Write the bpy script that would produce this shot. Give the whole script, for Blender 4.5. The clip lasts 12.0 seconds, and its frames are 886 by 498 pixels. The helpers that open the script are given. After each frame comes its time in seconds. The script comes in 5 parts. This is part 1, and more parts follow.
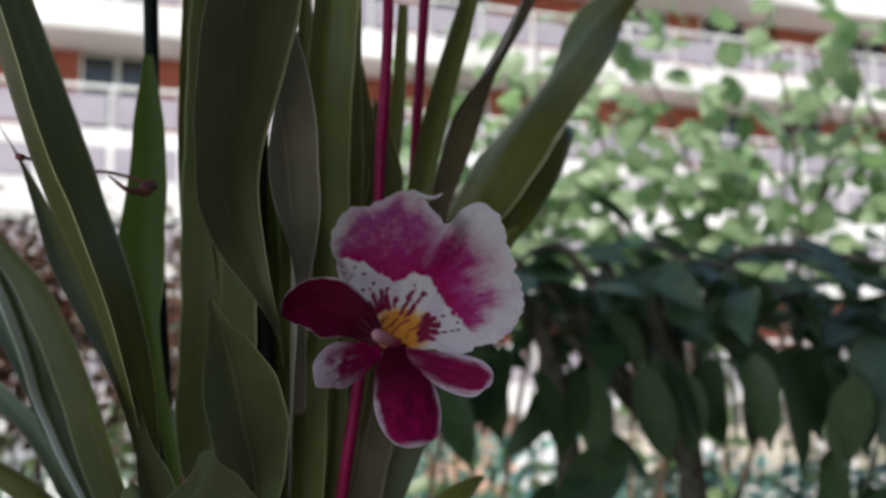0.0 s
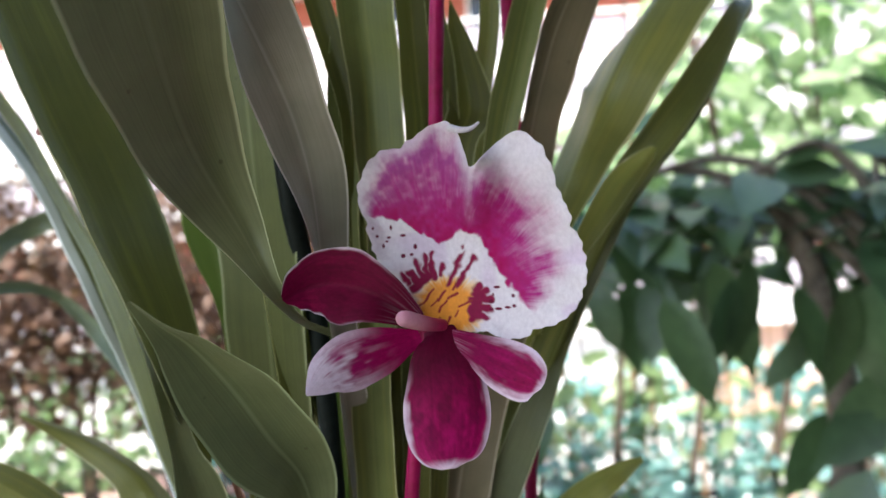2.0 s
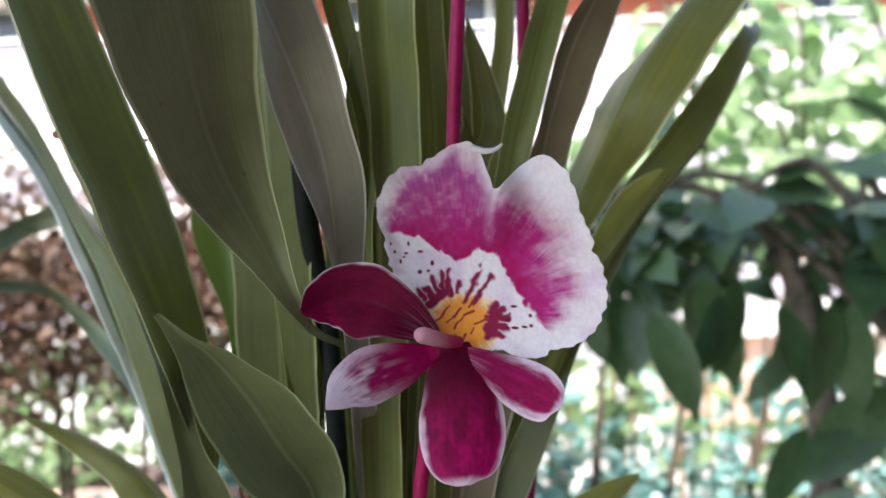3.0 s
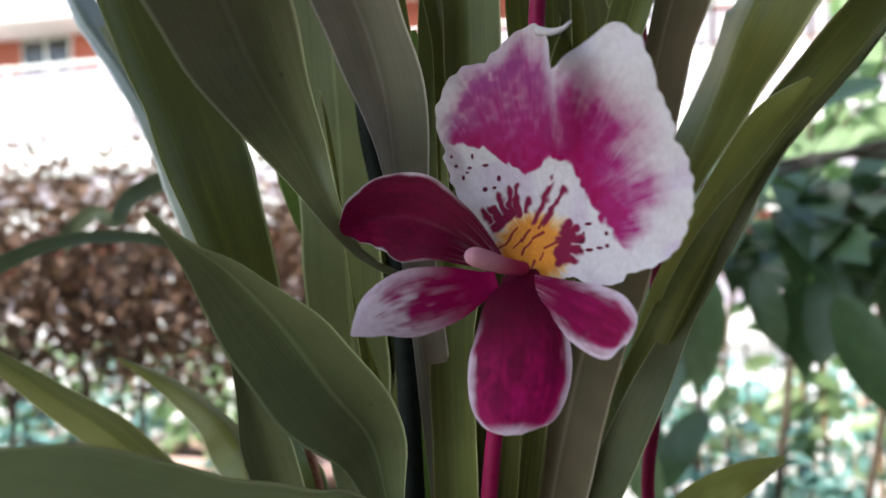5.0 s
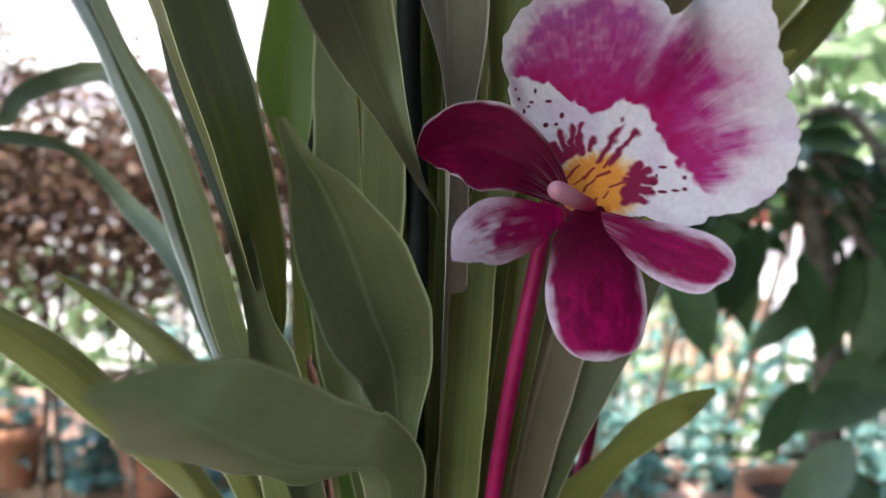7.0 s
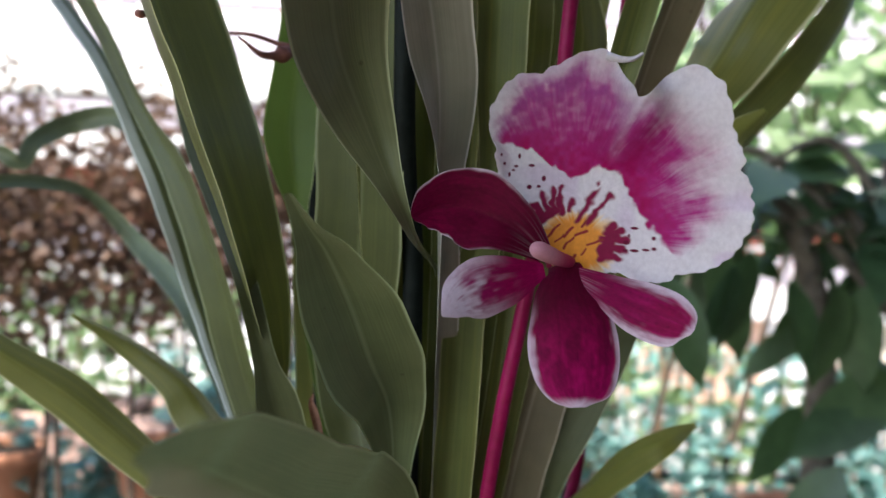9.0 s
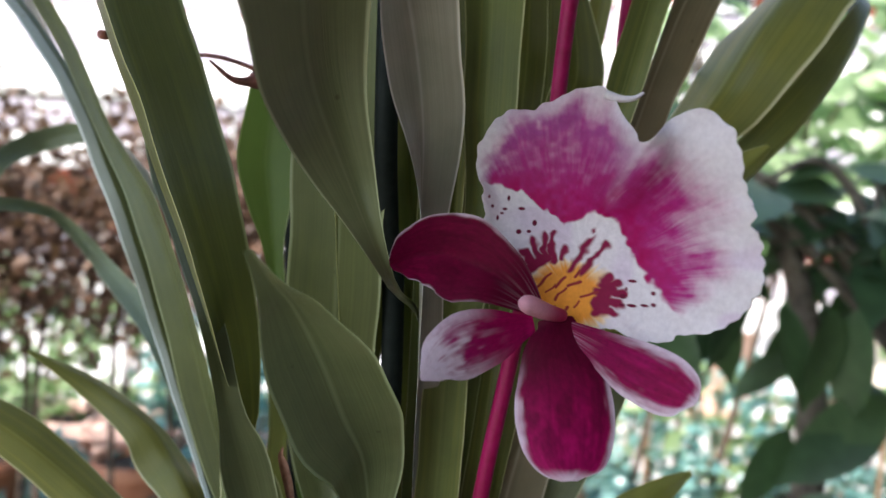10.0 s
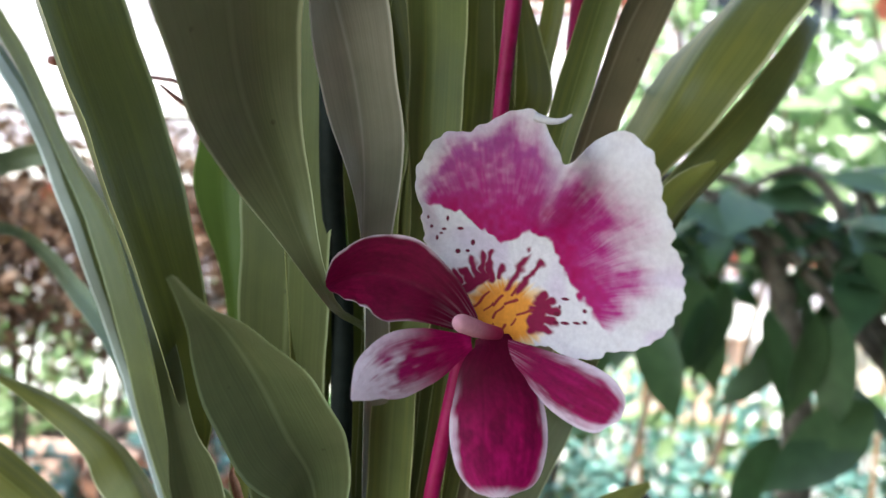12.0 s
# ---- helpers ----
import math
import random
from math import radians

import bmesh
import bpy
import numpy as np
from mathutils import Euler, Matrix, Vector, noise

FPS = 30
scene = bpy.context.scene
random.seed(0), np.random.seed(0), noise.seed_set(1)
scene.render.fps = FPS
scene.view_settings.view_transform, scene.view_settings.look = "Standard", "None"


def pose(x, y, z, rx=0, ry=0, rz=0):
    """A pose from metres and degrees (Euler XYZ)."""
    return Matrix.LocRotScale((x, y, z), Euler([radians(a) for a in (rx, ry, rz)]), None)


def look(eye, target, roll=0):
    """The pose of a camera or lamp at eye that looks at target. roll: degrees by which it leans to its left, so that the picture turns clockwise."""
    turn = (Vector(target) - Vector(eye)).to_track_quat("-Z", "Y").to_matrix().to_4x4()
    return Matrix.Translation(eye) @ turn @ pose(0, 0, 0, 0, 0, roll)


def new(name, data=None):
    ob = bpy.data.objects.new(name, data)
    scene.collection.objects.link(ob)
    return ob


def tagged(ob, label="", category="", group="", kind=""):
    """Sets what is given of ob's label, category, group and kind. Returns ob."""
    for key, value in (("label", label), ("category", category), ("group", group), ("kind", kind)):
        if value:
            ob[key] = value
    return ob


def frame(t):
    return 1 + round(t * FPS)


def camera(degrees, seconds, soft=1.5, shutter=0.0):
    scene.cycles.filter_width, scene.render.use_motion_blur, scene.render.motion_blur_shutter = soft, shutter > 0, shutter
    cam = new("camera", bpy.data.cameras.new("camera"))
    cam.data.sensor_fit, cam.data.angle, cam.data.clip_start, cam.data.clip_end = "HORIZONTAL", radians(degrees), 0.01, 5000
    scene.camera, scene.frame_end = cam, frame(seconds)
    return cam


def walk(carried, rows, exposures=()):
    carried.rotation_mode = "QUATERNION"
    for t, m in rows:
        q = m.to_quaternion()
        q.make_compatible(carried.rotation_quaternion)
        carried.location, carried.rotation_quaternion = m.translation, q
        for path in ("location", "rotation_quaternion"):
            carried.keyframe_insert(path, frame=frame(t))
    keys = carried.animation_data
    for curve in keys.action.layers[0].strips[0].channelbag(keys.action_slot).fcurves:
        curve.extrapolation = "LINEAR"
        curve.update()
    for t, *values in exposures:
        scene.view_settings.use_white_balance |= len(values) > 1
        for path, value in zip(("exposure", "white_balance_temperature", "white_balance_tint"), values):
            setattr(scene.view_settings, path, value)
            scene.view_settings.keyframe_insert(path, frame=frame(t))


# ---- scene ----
cam = camera(58.35, 12.0)
PATH = [
    (0, (-0.0702, -0.2499, 1.0159), (0.2502, 0.6949, 1.0856), 0.00),
    (0.5, (-0.0520, -0.2348, 1.0397), (0.1707, 0.7399, 1.0245), -2.50),
    (1, (-0.0434, -0.2217, 1.0337), (0.1391, 0.7613, 1.0109), -3.16),
    (1.5, (-0.0205, -0.2093, 1.0317), (0.0652, 0.7864, 0.9953), -3.45),
    (2, (0.0049, -0.1965, 1.0275), (-0.0136, 0.8029, 1.0008), -3.95),
    (2.5, (-0.0015, -0.1965, 1.0295), (-0.0045, 0.8029, 0.9962), -2.90),
    (2.7, (-0.0040, -0.1997, 1.0300), (0.0036, 0.8000, 1.0070), -2.29),
    (4.5, (0.0055, -0.1789, 1.0448), (-0.1158, 0.8131, 1.0095), -1.45),
    (5, (0.0200, -0.1655, 1.0120), (-0.1981, 0.8102, 0.9877), -2.09),
    (5.5, (0.0342, -0.1554, 1.0090), (-0.2926, 0.7882, 0.9565), -1.49),
    (6, (0.0183, -0.1672, 1.0085), (-0.2752, 0.7884, 0.9822), 0.60),
    (6.5, (0.0145, -0.1671, 1.0169), (-0.2378, 0.7993, 0.9674), 0.49),
    (7, (-0.0364, -0.1724, 1.0098), (-0.0134, 0.8222, 0.9085), 2.57),
    (7.2, (-0.0518, -0.1820, 1.0107), (0.0784, 0.8070, 0.9401), 2.87),
    (8.8, (-0.0350, -0.1889, 1.0229), (0.0109, 0.8069, 0.9440), 1.59),
    (9, (-0.0353, -0.1883, 1.0192), (-0.0126, 0.8087, 0.9441), 2.67),
    (9.5, (-0.0397, -0.1803, 1.0269), (-0.0086, 0.8164, 0.9517), 3.37),
    (10, (-0.0337, -0.1722, 1.0276), (0.0019, 0.8251, 0.9633), 3.54),
    (10.5, (-0.0376, -0.1686, 1.0267), (-0.0075, 0.8295, 0.9731), 3.68),
    (11, (-0.0382, -0.1682, 1.0263), (-0.0117, 0.8302, 0.9771), 3.65),
    (11.5, (-0.0342, -0.1724, 1.0255), (0.0010, 0.8260, 0.9822), 3.25),
    (12, (-0.0206, -0.1758, 1.0310), (0.0186, 0.8220, 0.9786), 2.91),
]
walk(cam, [(t, look(eye, target, roll)) for t, eye, target, roll in PATH],
     exposures=[(0, 0.5, 6500, 8), (0.5, 0.95, 6500, 9), (1.0, 1.74, 6500, 10), (1.5, 2.1, 6500, 10), (2.7, 2.11, 6500, 10), (4.5, 1.97, 6500, 10), (5.0, 1.74, 6500, 7), (5.5, 1.88, 6500, 6), (6.0, 1.64, 6500, 6), (6.5, 1.6, 6500, 8), (7.0, 1.84, 6500, 10), (8.8, 1.71, 6500, 10), (9.5, 1.73, 6500, 10), (10.5, 1.92, 6500, 9), (11.0, 1.95, 6500, 8), (11.5, 2.05, 6500, 5), (12, 2.18, 6500, 2)])
# ---- lens: a small camera close to the flower, so the garden behind is out of focus ----
cam.data.dof.use_dof = True
cam.data.dof.focus_distance = 0.185
cam.data.dof.aperture_fstop = 13.0

# ---- daylight ----
SUN_ELEVATION, SUN_AZIMUTH = radians(52), radians(215)   # the sun stands behind the house, to the left
world = bpy.data.worlds.new("sky")
scene.world = world
world.use_nodes = True
wn = world.node_tree.nodes
sky = wn.new("ShaderNodeTexSky")
sky.sky_type, sky.sun_disc = "NISHITA", False
sky.dust_density = 1.5
sky.sun_elevation, sky.sun_rotation = SUN_ELEVATION, SUN_AZIMUTH
wn["Background"].inputs["Strength"].default_value = 0.13
world.node_tree.links.new(sky.outputs["Color"], wn["Background"].inputs["Color"])
sun = new("sun", bpy.data.lights.new("sun", "SUN"))
sun.data.energy, sun.data.angle, sun.data.color = 4.0, radians(0.6), (1.0, 0.95, 0.88)
sun.matrix_world = look((-6 * math.sin(radians(35)), -6 * math.cos(radians(35)), 8), (0, 0, 1))

# ---- materials ----
def material(name):
    m = bpy.data.materials.new(name)
    m.use_nodes = True
    return m, m.node_tree.nodes, m.node_tree.links, m.node_tree.nodes["Principled BSDF"]


def ramp(nodes, stops):
    r = nodes.new("ShaderNodeValToRGB")
    e = r.color_ramp.elements
    while len(e) < len(stops):
        e.new(0.5)
    for k, (p, c) in zip(e, stops):
        k.position, k.color = p, (*c, 1)
    return r


def coords(nodes, links, out, scale):
    tc, mp = nodes.new("ShaderNodeTexCoord"), nodes.new("ShaderNodeMapping")
    mp.inputs["Scale"].default_value = scale
    links.new(tc.outputs[out], mp.inputs["Vector"])
    return mp.outputs["Vector"]


def noise_tex(nodes, links, vec, scale, detail=4, rough=0.55):
    n = nodes.new("ShaderNodeTexNoise")
    n.inputs["Scale"].default_value, n.inputs["Detail"].default_value = scale, detail
    n.inputs["Roughness"].default_value = rough
    links.new(vec, n.inputs["Vector"])
    return n.outputs["Fac"]


def mixed(nodes, links, mode, fac, a, b):
    m = nodes.new("ShaderNodeMix")
    m.data_type, m.blend_type = "RGBA", mode
    if isinstance(fac, float):
        m.inputs[0].default_value = fac
    else:
        links.new(fac, m.inputs[0])
    for sock, v in ((m.inputs[6], a), (m.inputs[7], b)):
        if isinstance(v, tuple):
            sock.default_value = (*v, 1)
        else:
            links.new(v, sock)
    return m.outputs[2]


def bumped(nodes, links, bsdf, height, strength, distance):
    b = nodes.new("ShaderNodeBump")
    b.inputs["Strength"].default_value, b.inputs["Distance"].default_value = strength, distance
    links.new(height, b.inputs["Height"])
    links.new(b.outputs["Normal"], bsdf.inputs["Normal"])


def lets_light_through(nodes, links, bsdf, colour, share):
    tr, mx = nodes.new("ShaderNodeBsdfTranslucent"), nodes.new("ShaderNodeMixShader")
    links.new(colour, tr.inputs["Color"])
    mx.inputs[0].default_value = share
    links.new(bsdf.outputs[0], mx.inputs[1])
    links.new(tr.outputs[0], mx.inputs[2])
    links.new(mx.outputs[0], nodes["Material Output"].inputs["Surface"])


def strap_leaf(name, dark, light, glow, share=0.3, rough=0.4, margin=None, tint=None):
    """A long orchid leaf: fine veins along it, a pale midrib and margin, long yellowish streaks, faint blotches. UV: x across (0 to 1), y along in metres."""
    m, n, l, b = material(name)
    streak = noise_tex(n, l, coords(n, l, "UV", (60, 14, 1)), 1.0, 5, 0.6)
    fine = noise_tex(n, l, coords(n, l, "UV", (260, 22, 1)), 1.0, 3, 0.7)
    blotch = noise_tex(n, l, coords(n, l, "Object", (1, 1, 1)), 55.0, 4)
    info = n.new("ShaderNodeObjectInfo")
    r1 = ramp(n, [(0.12, dark), (0.92, light)])
    l.new(streak, r1.inputs[0])
    r2 = ramp(n, [(0.32, (0.72, 0.74, 0.66)), (0.68, (1.12, 1.1, 1.05))])
    l.new(blotch, r2.inputs[0])
    c = mixed(n, l, "MULTIPLY", 0.75, r1.outputs[0], r2.outputs[0])
    if tint:
        band = ramp(n, [(0.5, (0, 0, 0)), (0.72, (0.7, 0.7, 0.7))])
        l.new(noise_tex(n, l, coords(n, l, "UV", (7, 9, 1)), 1.0, 4, 0.55), band.inputs[0])
        c = mixed(n, l, "MIX", band.outputs[0], c, tint)
    lines = ramp(n, [(0.3, (0.76, 0.78, 0.74)), (0.68, (1.16, 1.15, 1.12))])
    l.new(fine, lines.inputs[0])
    c = mixed(n, l, "MULTIPLY", 0.22, c, lines.outputs[0])
    r3 = ramp(n, [(0.0, (0.82, 0.86, 0.8)), (1.0, (1.16, 1.12, 1.02))])
    l.new(info.outputs["Random"], r3.inputs[0])
    c = mixed(n, l, "MULTIPLY", 1.0, c, r3.outputs[0])
    sep = n.new("ShaderNodeSeparateXYZ")
    l.new(coords(n, l, "UV", (1, 1, 1)), sep.inputs[0])
    pale = tuple(min(1, 1.9 * v + 0.08) for v in light)
    edge = ramp(n, [(0.0, (1, 1, 1)), (0.018, (0.85, 0.85, 0.85)), (0.034, (0.02, 0.02, 0.02)), (0.5, (0, 0, 0)), (0.966, (0.02, 0.02, 0.02)), (0.982, (0.85, 0.85, 0.85)), (1.0, (1, 1, 1))])
    l.new(sep.outputs[0], edge.inputs[0])
    c = mixed(n, l, "MIX", edge.outputs[0], c, margin or pale)
    rib = ramp(n, [(0.465, (0, 0, 0)), (0.496, (0.75, 0.75, 0.75)), (0.504, (0.75, 0.75, 0.75)), (0.535, (0, 0, 0))])
    l.new(sep.outputs[0], rib.inputs[0])
    some = ramp(n, [(0.25, (0.04, 0.04, 0.04)), (0.95, (0.5, 0.5, 0.5))])
    l.new(info.outputs["Random"], some.inputs[0])
    c = mixed(n, l, "MIX", mixed(n, l, "MULTIPLY", 1.0, rib.outputs[0], some.outputs[0]), c, pale)
    speck = n.new("ShaderNodeTexVoronoi")
    speck.inputs["Scale"].default_value = 75
    l.new(coords(n, l, "Object", (1, 1, 1)), speck.inputs["Vector"])
    r4 = ramp(n, [(0.03, (0.35, 0.28, 0.2)), (0.055, (1, 1, 1))])
    l.new(speck.outputs["Distance"], r4.inputs[0])
    c = mixed(n, l, "MULTIPLY", 0.5, c, r4.outputs[0])
    l.new(c, b.inputs["Base Color"])
    b.inputs["Roughness"].default_value = rough
    b.inputs["Specular IOR Level"].default_value = 0.3
    bumped(n, l, b, streak, 0.2, 0.001)
    g = mixed(n, l, "MIX", 0.35, r1.outputs[0], glow)
    lets_light_through(n, l, b, g, share)
    return m


def shrub_leaf(name, a, b_, share, rough=0.4, scale=30.0):
    m, n, l, b = material(name)
    info = n.new("ShaderNodeObjectInfo")
    geo = n.new("ShaderNodeNewGeometry")
    add = n.new("ShaderNodeMath")
    add.operation = "ADD"
    l.new(info.outputs["Random"], add.inputs[0])
    l.new(geo.outputs["Random Per Island"], add.inputs[1])
    fr = n.new("ShaderNodeMath")
    fr.operation = "FRACT"
    l.new(add.outputs[0], fr.inputs[0])
    r = ramp(n, [(0.0, a), (1.0, b_)])
    l.new(fr.outputs[0], r.inputs[0])
    spots = noise_tex(n, l, coords(n, l, "Object", (1, 1, 1)), scale, 5)
    r2 = ramp(n, [(0.3, (0.65, 0.68, 0.6)), (0.7, (1.2, 1.15, 1.1))])
    l.new(spots, r2.inputs[0])
    c = mixed(n, l, "MULTIPLY", 1.0, r.outputs[0], r2.outputs[0])
    l.new(c, b.inputs["Base Color"])
    b.inputs["Roughness"].default_value = rough
    bumped(n, l, b, spots, 0.3, 0.002)
    g = mixed(n, l, "MULTIPLY", 1.0, c, (1.65, 1.95, 1.35))
    lets_light_through(n, l, b, g, share)
    return m


def plain(name, a, b_, scale, rough=0.7, bump=0.2, dist=0.003, out="Object", metal=0.0, second=None):
    """A surface of two tones at two scales with fine relief."""
    m, n, l, b = material(name)
    v = coords(n, l, out, (1, 1, 1))
    fine, broad = noise_tex(n, l, v, scale, 6, 0.6), noise_tex(n, l, v, scale * 0.13, 3)
    r = ramp(n, [(0.3, a), (0.7, b_)])
    l.new(fine, r.inputs[0])
    r2 = ramp(n, [(0.3, (0.78, 0.77, 0.75)), (0.65, (1.05, 1.05, 1.05))])
    l.new(broad, r2.inputs[0])
    l.new(mixed(n, l, "MULTIPLY", 1.0, r.outputs[0], r2.outputs[0]), b.inputs["Base Color"])
    b.inputs["Roughness"].default_value, b.inputs["Metallic"].default_value = rough, metal
    bumped(n, l, b, fine, bump, dist)
    return m


def painted_petal(name, share):
    """Takes its markings from the mesh's colour layer; velvety with fine veins."""
    m, n, l, b = material(name)
    at = n.new("ShaderNodeAttribute")
    at.attribute_name = "markings"
    fine = noise_tex(n, l, coords(n, l, "Object", (1, 1, 1)), 900.0, 3)
    vein = noise_tex(n, l, coords(n, l, "UV", (46, 5, 1)), 1.0, 5)
    r = ramp(n, [(0.3, (0.93, 0.92, 0.93)), (0.7, (1.04, 1.04, 1.04))])
    l.new(vein, r.inputs[0])
    c = mixed(n, l, "MULTIPLY", 1.0, at.outputs["Color"], r.outputs[0])
    r2 = ramp(n, [(0.25, (0.9, 0.88, 0.9)), (0.75, (1.06, 1.06, 1.06))])
    l.new(fine, r2.inputs[0])
    c = mixed(n, l, "MULTIPLY", 1.0, c, r2.outputs[0])
    l.new(c, b.inputs["Base Color"])
    b.inputs["Roughness"].default_value = 0.55
    b.inputs["Specular IOR Level"].default_value = 0.14
    bumped(n, l, b, fine, 0.1, 0.0002)
    lets_light_through(n, l, b, c, share)
    return m


LEAF_OLIVE = strap_leaf("orchid_leaf_olive", (0.087, 0.103, 0.028), (0.183, 0.211, 0.065), (0.42, 0.47, 0.16), 0.06, margin=(0.42, 0.42, 0.2), tint=(0.2, 0.2, 0.045))
LEAF_GREEN = strap_leaf("orchid_leaf_green", (0.058, 0.062, 0.012), (0.122, 0.128, 0.03), (0.36, 0.41, 0.08), 0.16, margin=(0.5, 0.5, 0.24), tint=(0.2, 0.19, 0.03))
LEAF_GREY = strap_leaf("orchid_leaf_grey_green", (0.095, 0.104, 0.052), (0.185, 0.2, 0.104), (0.38, 0.4, 0.16), 0.04, 0.34)
LEAF_YELLOW = strap_leaf("orchid_leaf_yellow_green", (0.094, 0.104, 0.024), (0.18, 0.19, 0.055), (0.55, 0.6, 0.16), 0.2, margin=(0.62, 0.6, 0.36), tint=(0.25, 0.23, 0.04))
LEAF_BRIGHT = strap_leaf("orchid_leaf_bright_green", (0.06, 0.098, 0.022), (0.115, 0.168, 0.045), (0.28, 0.46, 0.07), 0.4, margin=(0.45, 0.5, 0.24))
LEAF_LIME = strap_leaf("orchid_leaf_lime", (0.165, 0.175, 0.034), (0.3, 0.305, 0.08), (0.6, 0.64, 0.18), 0.28, margin=(0.66, 0.64, 0.4), tint=(0.32, 0.29, 0.05))
LEAF_MID = strap_leaf("orchid_leaf_mid_green", (0.048, 0.058, 0.018), (0.104, 0.12, 0.042), (0.4, 0.46, 0.14), 0.08)
# Olive tone with the bent leaf's sky reflection put into its colour.
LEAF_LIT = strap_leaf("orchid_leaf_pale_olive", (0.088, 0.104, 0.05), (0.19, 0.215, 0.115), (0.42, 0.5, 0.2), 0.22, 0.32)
# Grey-green tone with the silvery sky sheen put into its colour.
LEAF_GREY_SHEEN = strap_leaf("orchid_leaf_silver", (0.215, 0.206, 0.178), (0.35, 0.335, 0.297), (0.38, 0.4, 0.2), 0.05, 0.3)
LEAF_PALE_EDGE = strap_leaf("orchid_leaf_underside", (0.23, 0.26, 0.245), (0.36, 0.39, 0.37), (0.4, 0.44, 0.3), 0.1, 0.34)
LEAF_BLUE = strap_leaf("orchid_leaf_blue_green", (0.1, 0.121, 0.061), (0.2, 0.235, 0.124), (0.36, 0.44, 0.18), 0.06, 0.33)
LEAF_TEAL = strap_leaf("orchid_leaf_teal", (0.08, 0.106, 0.062), (0.165, 0.202, 0.125), (0.36, 0.44, 0.22), 0.08, 0.33)
LEAF_BROWN = strap_leaf("orchid_leaf_brownish", (0.13, 0.108, 0.072), (0.225, 0.19, 0.13), (0.4, 0.3, 0.12), 0.06)
PETAL = painted_petal("orchid_petal", 0.22)
STEM_PINK = plain("stem_crimson", (0.25, 0.001, 0.05), (0.36, 0.004, 0.095), 260.0, 0.5, 0.15, 0.0004)
STEM_PINK.node_tree.nodes["Principled BSDF"].inputs["Specular IOR Level"].default_value = 0.25
DRY = plain("dried_sheath", (0.2, 0.085, 0.055), (0.44, 0.25, 0.19), 500.0, 0.8, 0.5, 0.0008)
WITHERED = plain("withered_flower", (0.1, 0.03, 0.024), (0.28, 0.1, 0.075), 500.0, 0.75, 0.5, 0.0006)
STAKE = plain("dark_green_plastic", (0.006, 0.009, 0.008), (0.012, 0.016, 0.014), 300.0, 0.6, 0.2, 0.0004)
STAKE.node_tree.nodes["Principled BSDF"].inputs["Specular IOR Level"].default_value = 0.12
TERRACOTTA = plain("terracotta", (0.42, 0.17, 0.09), (0.55, 0.27, 0.17), 28.0, 0.85, 0.3, 0.002)
PALE_CLAY = plain("pale_pink_plastic", (0.55, 0.36, 0.31), (0.65, 0.45, 0.4), 28.0, 0.6, 0.15, 0.002)
SOIL = plain("potting_soil", (0.02, 0.014, 0.009), (0.07, 0.045, 0.03), 90.0, 0.95, 0.9, 0.01)
BARK = plain("grey_bark", (0.05, 0.04, 0.03), (0.2, 0.17, 0.13), 60.0, 0.9, 0.9, 0.004)
TWIG = plain("dark_twig", (0.03, 0.022, 0.015), (0.09, 0.06, 0.04), 120.0, 0.85, 0.5, 0.002)
CANE = plain("brown_cane", (0.12, 0.07, 0.04), (0.24, 0.15, 0.08), 120.0, 0.7, 0.3, 0.002)
IRON = plain("black_iron", (0.01, 0.011, 0.012), (0.025, 0.026, 0.027), 80.0, 0.45, 0.3, 0.001, metal=0.4)
PLASTER = plain("white_plaster", (0.74, 0.71, 0.715), (0.82, 0.79, 0.8), 3.0, 0.9, 0.2, 0.01)
RED_WALL = plain("brick_red_wall", (0.38, 0.1, 0.07), (0.48, 0.15, 0.1), 4.0, 0.9, 0.3, 0.01)
SALMON = plain("salmon_wall", (0.52, 0.32, 0.24), (0.62, 0.41, 0.32), 4.0, 0.9, 0.2, 0.01)
ADDED_WALL = plain("grey_added_wall", (0.1, 0.09, 0.08), (0.16, 0.15, 0.135), 6.0, 0.9, 0.3, 0.004)
BEIGE = plain("beige_wall", (0.5, 0.43, 0.36), (0.6, 0.53, 0.45), 3.0, 0.9, 0.2, 0.01)
RAIL_PANEL = plain("lilac_grey_panel", (0.36, 0.32, 0.38), (0.43, 0.385, 0.44), 2.0, 0.35, 0.05, 0.002)
WHITE_METAL = plain("white_paint", (0.78, 0.78, 0.78), (0.84, 0.84, 0.83), 20.0, 0.5, 0.1, 0.001)
TILE = plain("terrace_tile", (0.09, 0.075, 0.065), (0.15, 0.125, 0.11), 12.0, 0.7, 0.3, 0.002)
LAWN = plain("ground_grass", (0.05, 0.08, 0.02), (0.12, 0.15, 0.05), 3.0, 0.95, 0.8, 0.05)
PAVING = plain("pale_paving", (0.3, 0.29, 0.28), (0.42, 0.41, 0.39), 5.0, 0.9, 0.3, 0.01)
WOOD = plain("weathered_wood", (0.16, 0.1, 0.06), (0.3, 0.2, 0.12), 40.0, 0.7, 0.4, 0.002)
GLASS = plain("window_glass", (0.03, 0.035, 0.045), (0.05, 0.055, 0.065), 1.0, 0.08, 0.0, 0.001)
DARK_LEAF = shrub_leaf("shrub_leaf_dark", (0.04, 0.085, 0.04), (0.085, 0.145, 0.065), 0.2, 0.33)
# Light green leaves, paled by lens haze that is put into the colour.
LIGHT_LEAF = shrub_leaf("tree_leaf_light", (0.16, 0.235, 0.135), (0.31, 0.4, 0.265), 0.42, 0.38)
TEAL_LEAF = shrub_leaf("planter_leaf_blue_green", (0.075, 0.185, 0.2), (0.21, 0.355, 0.375), 0.3, 0.3)
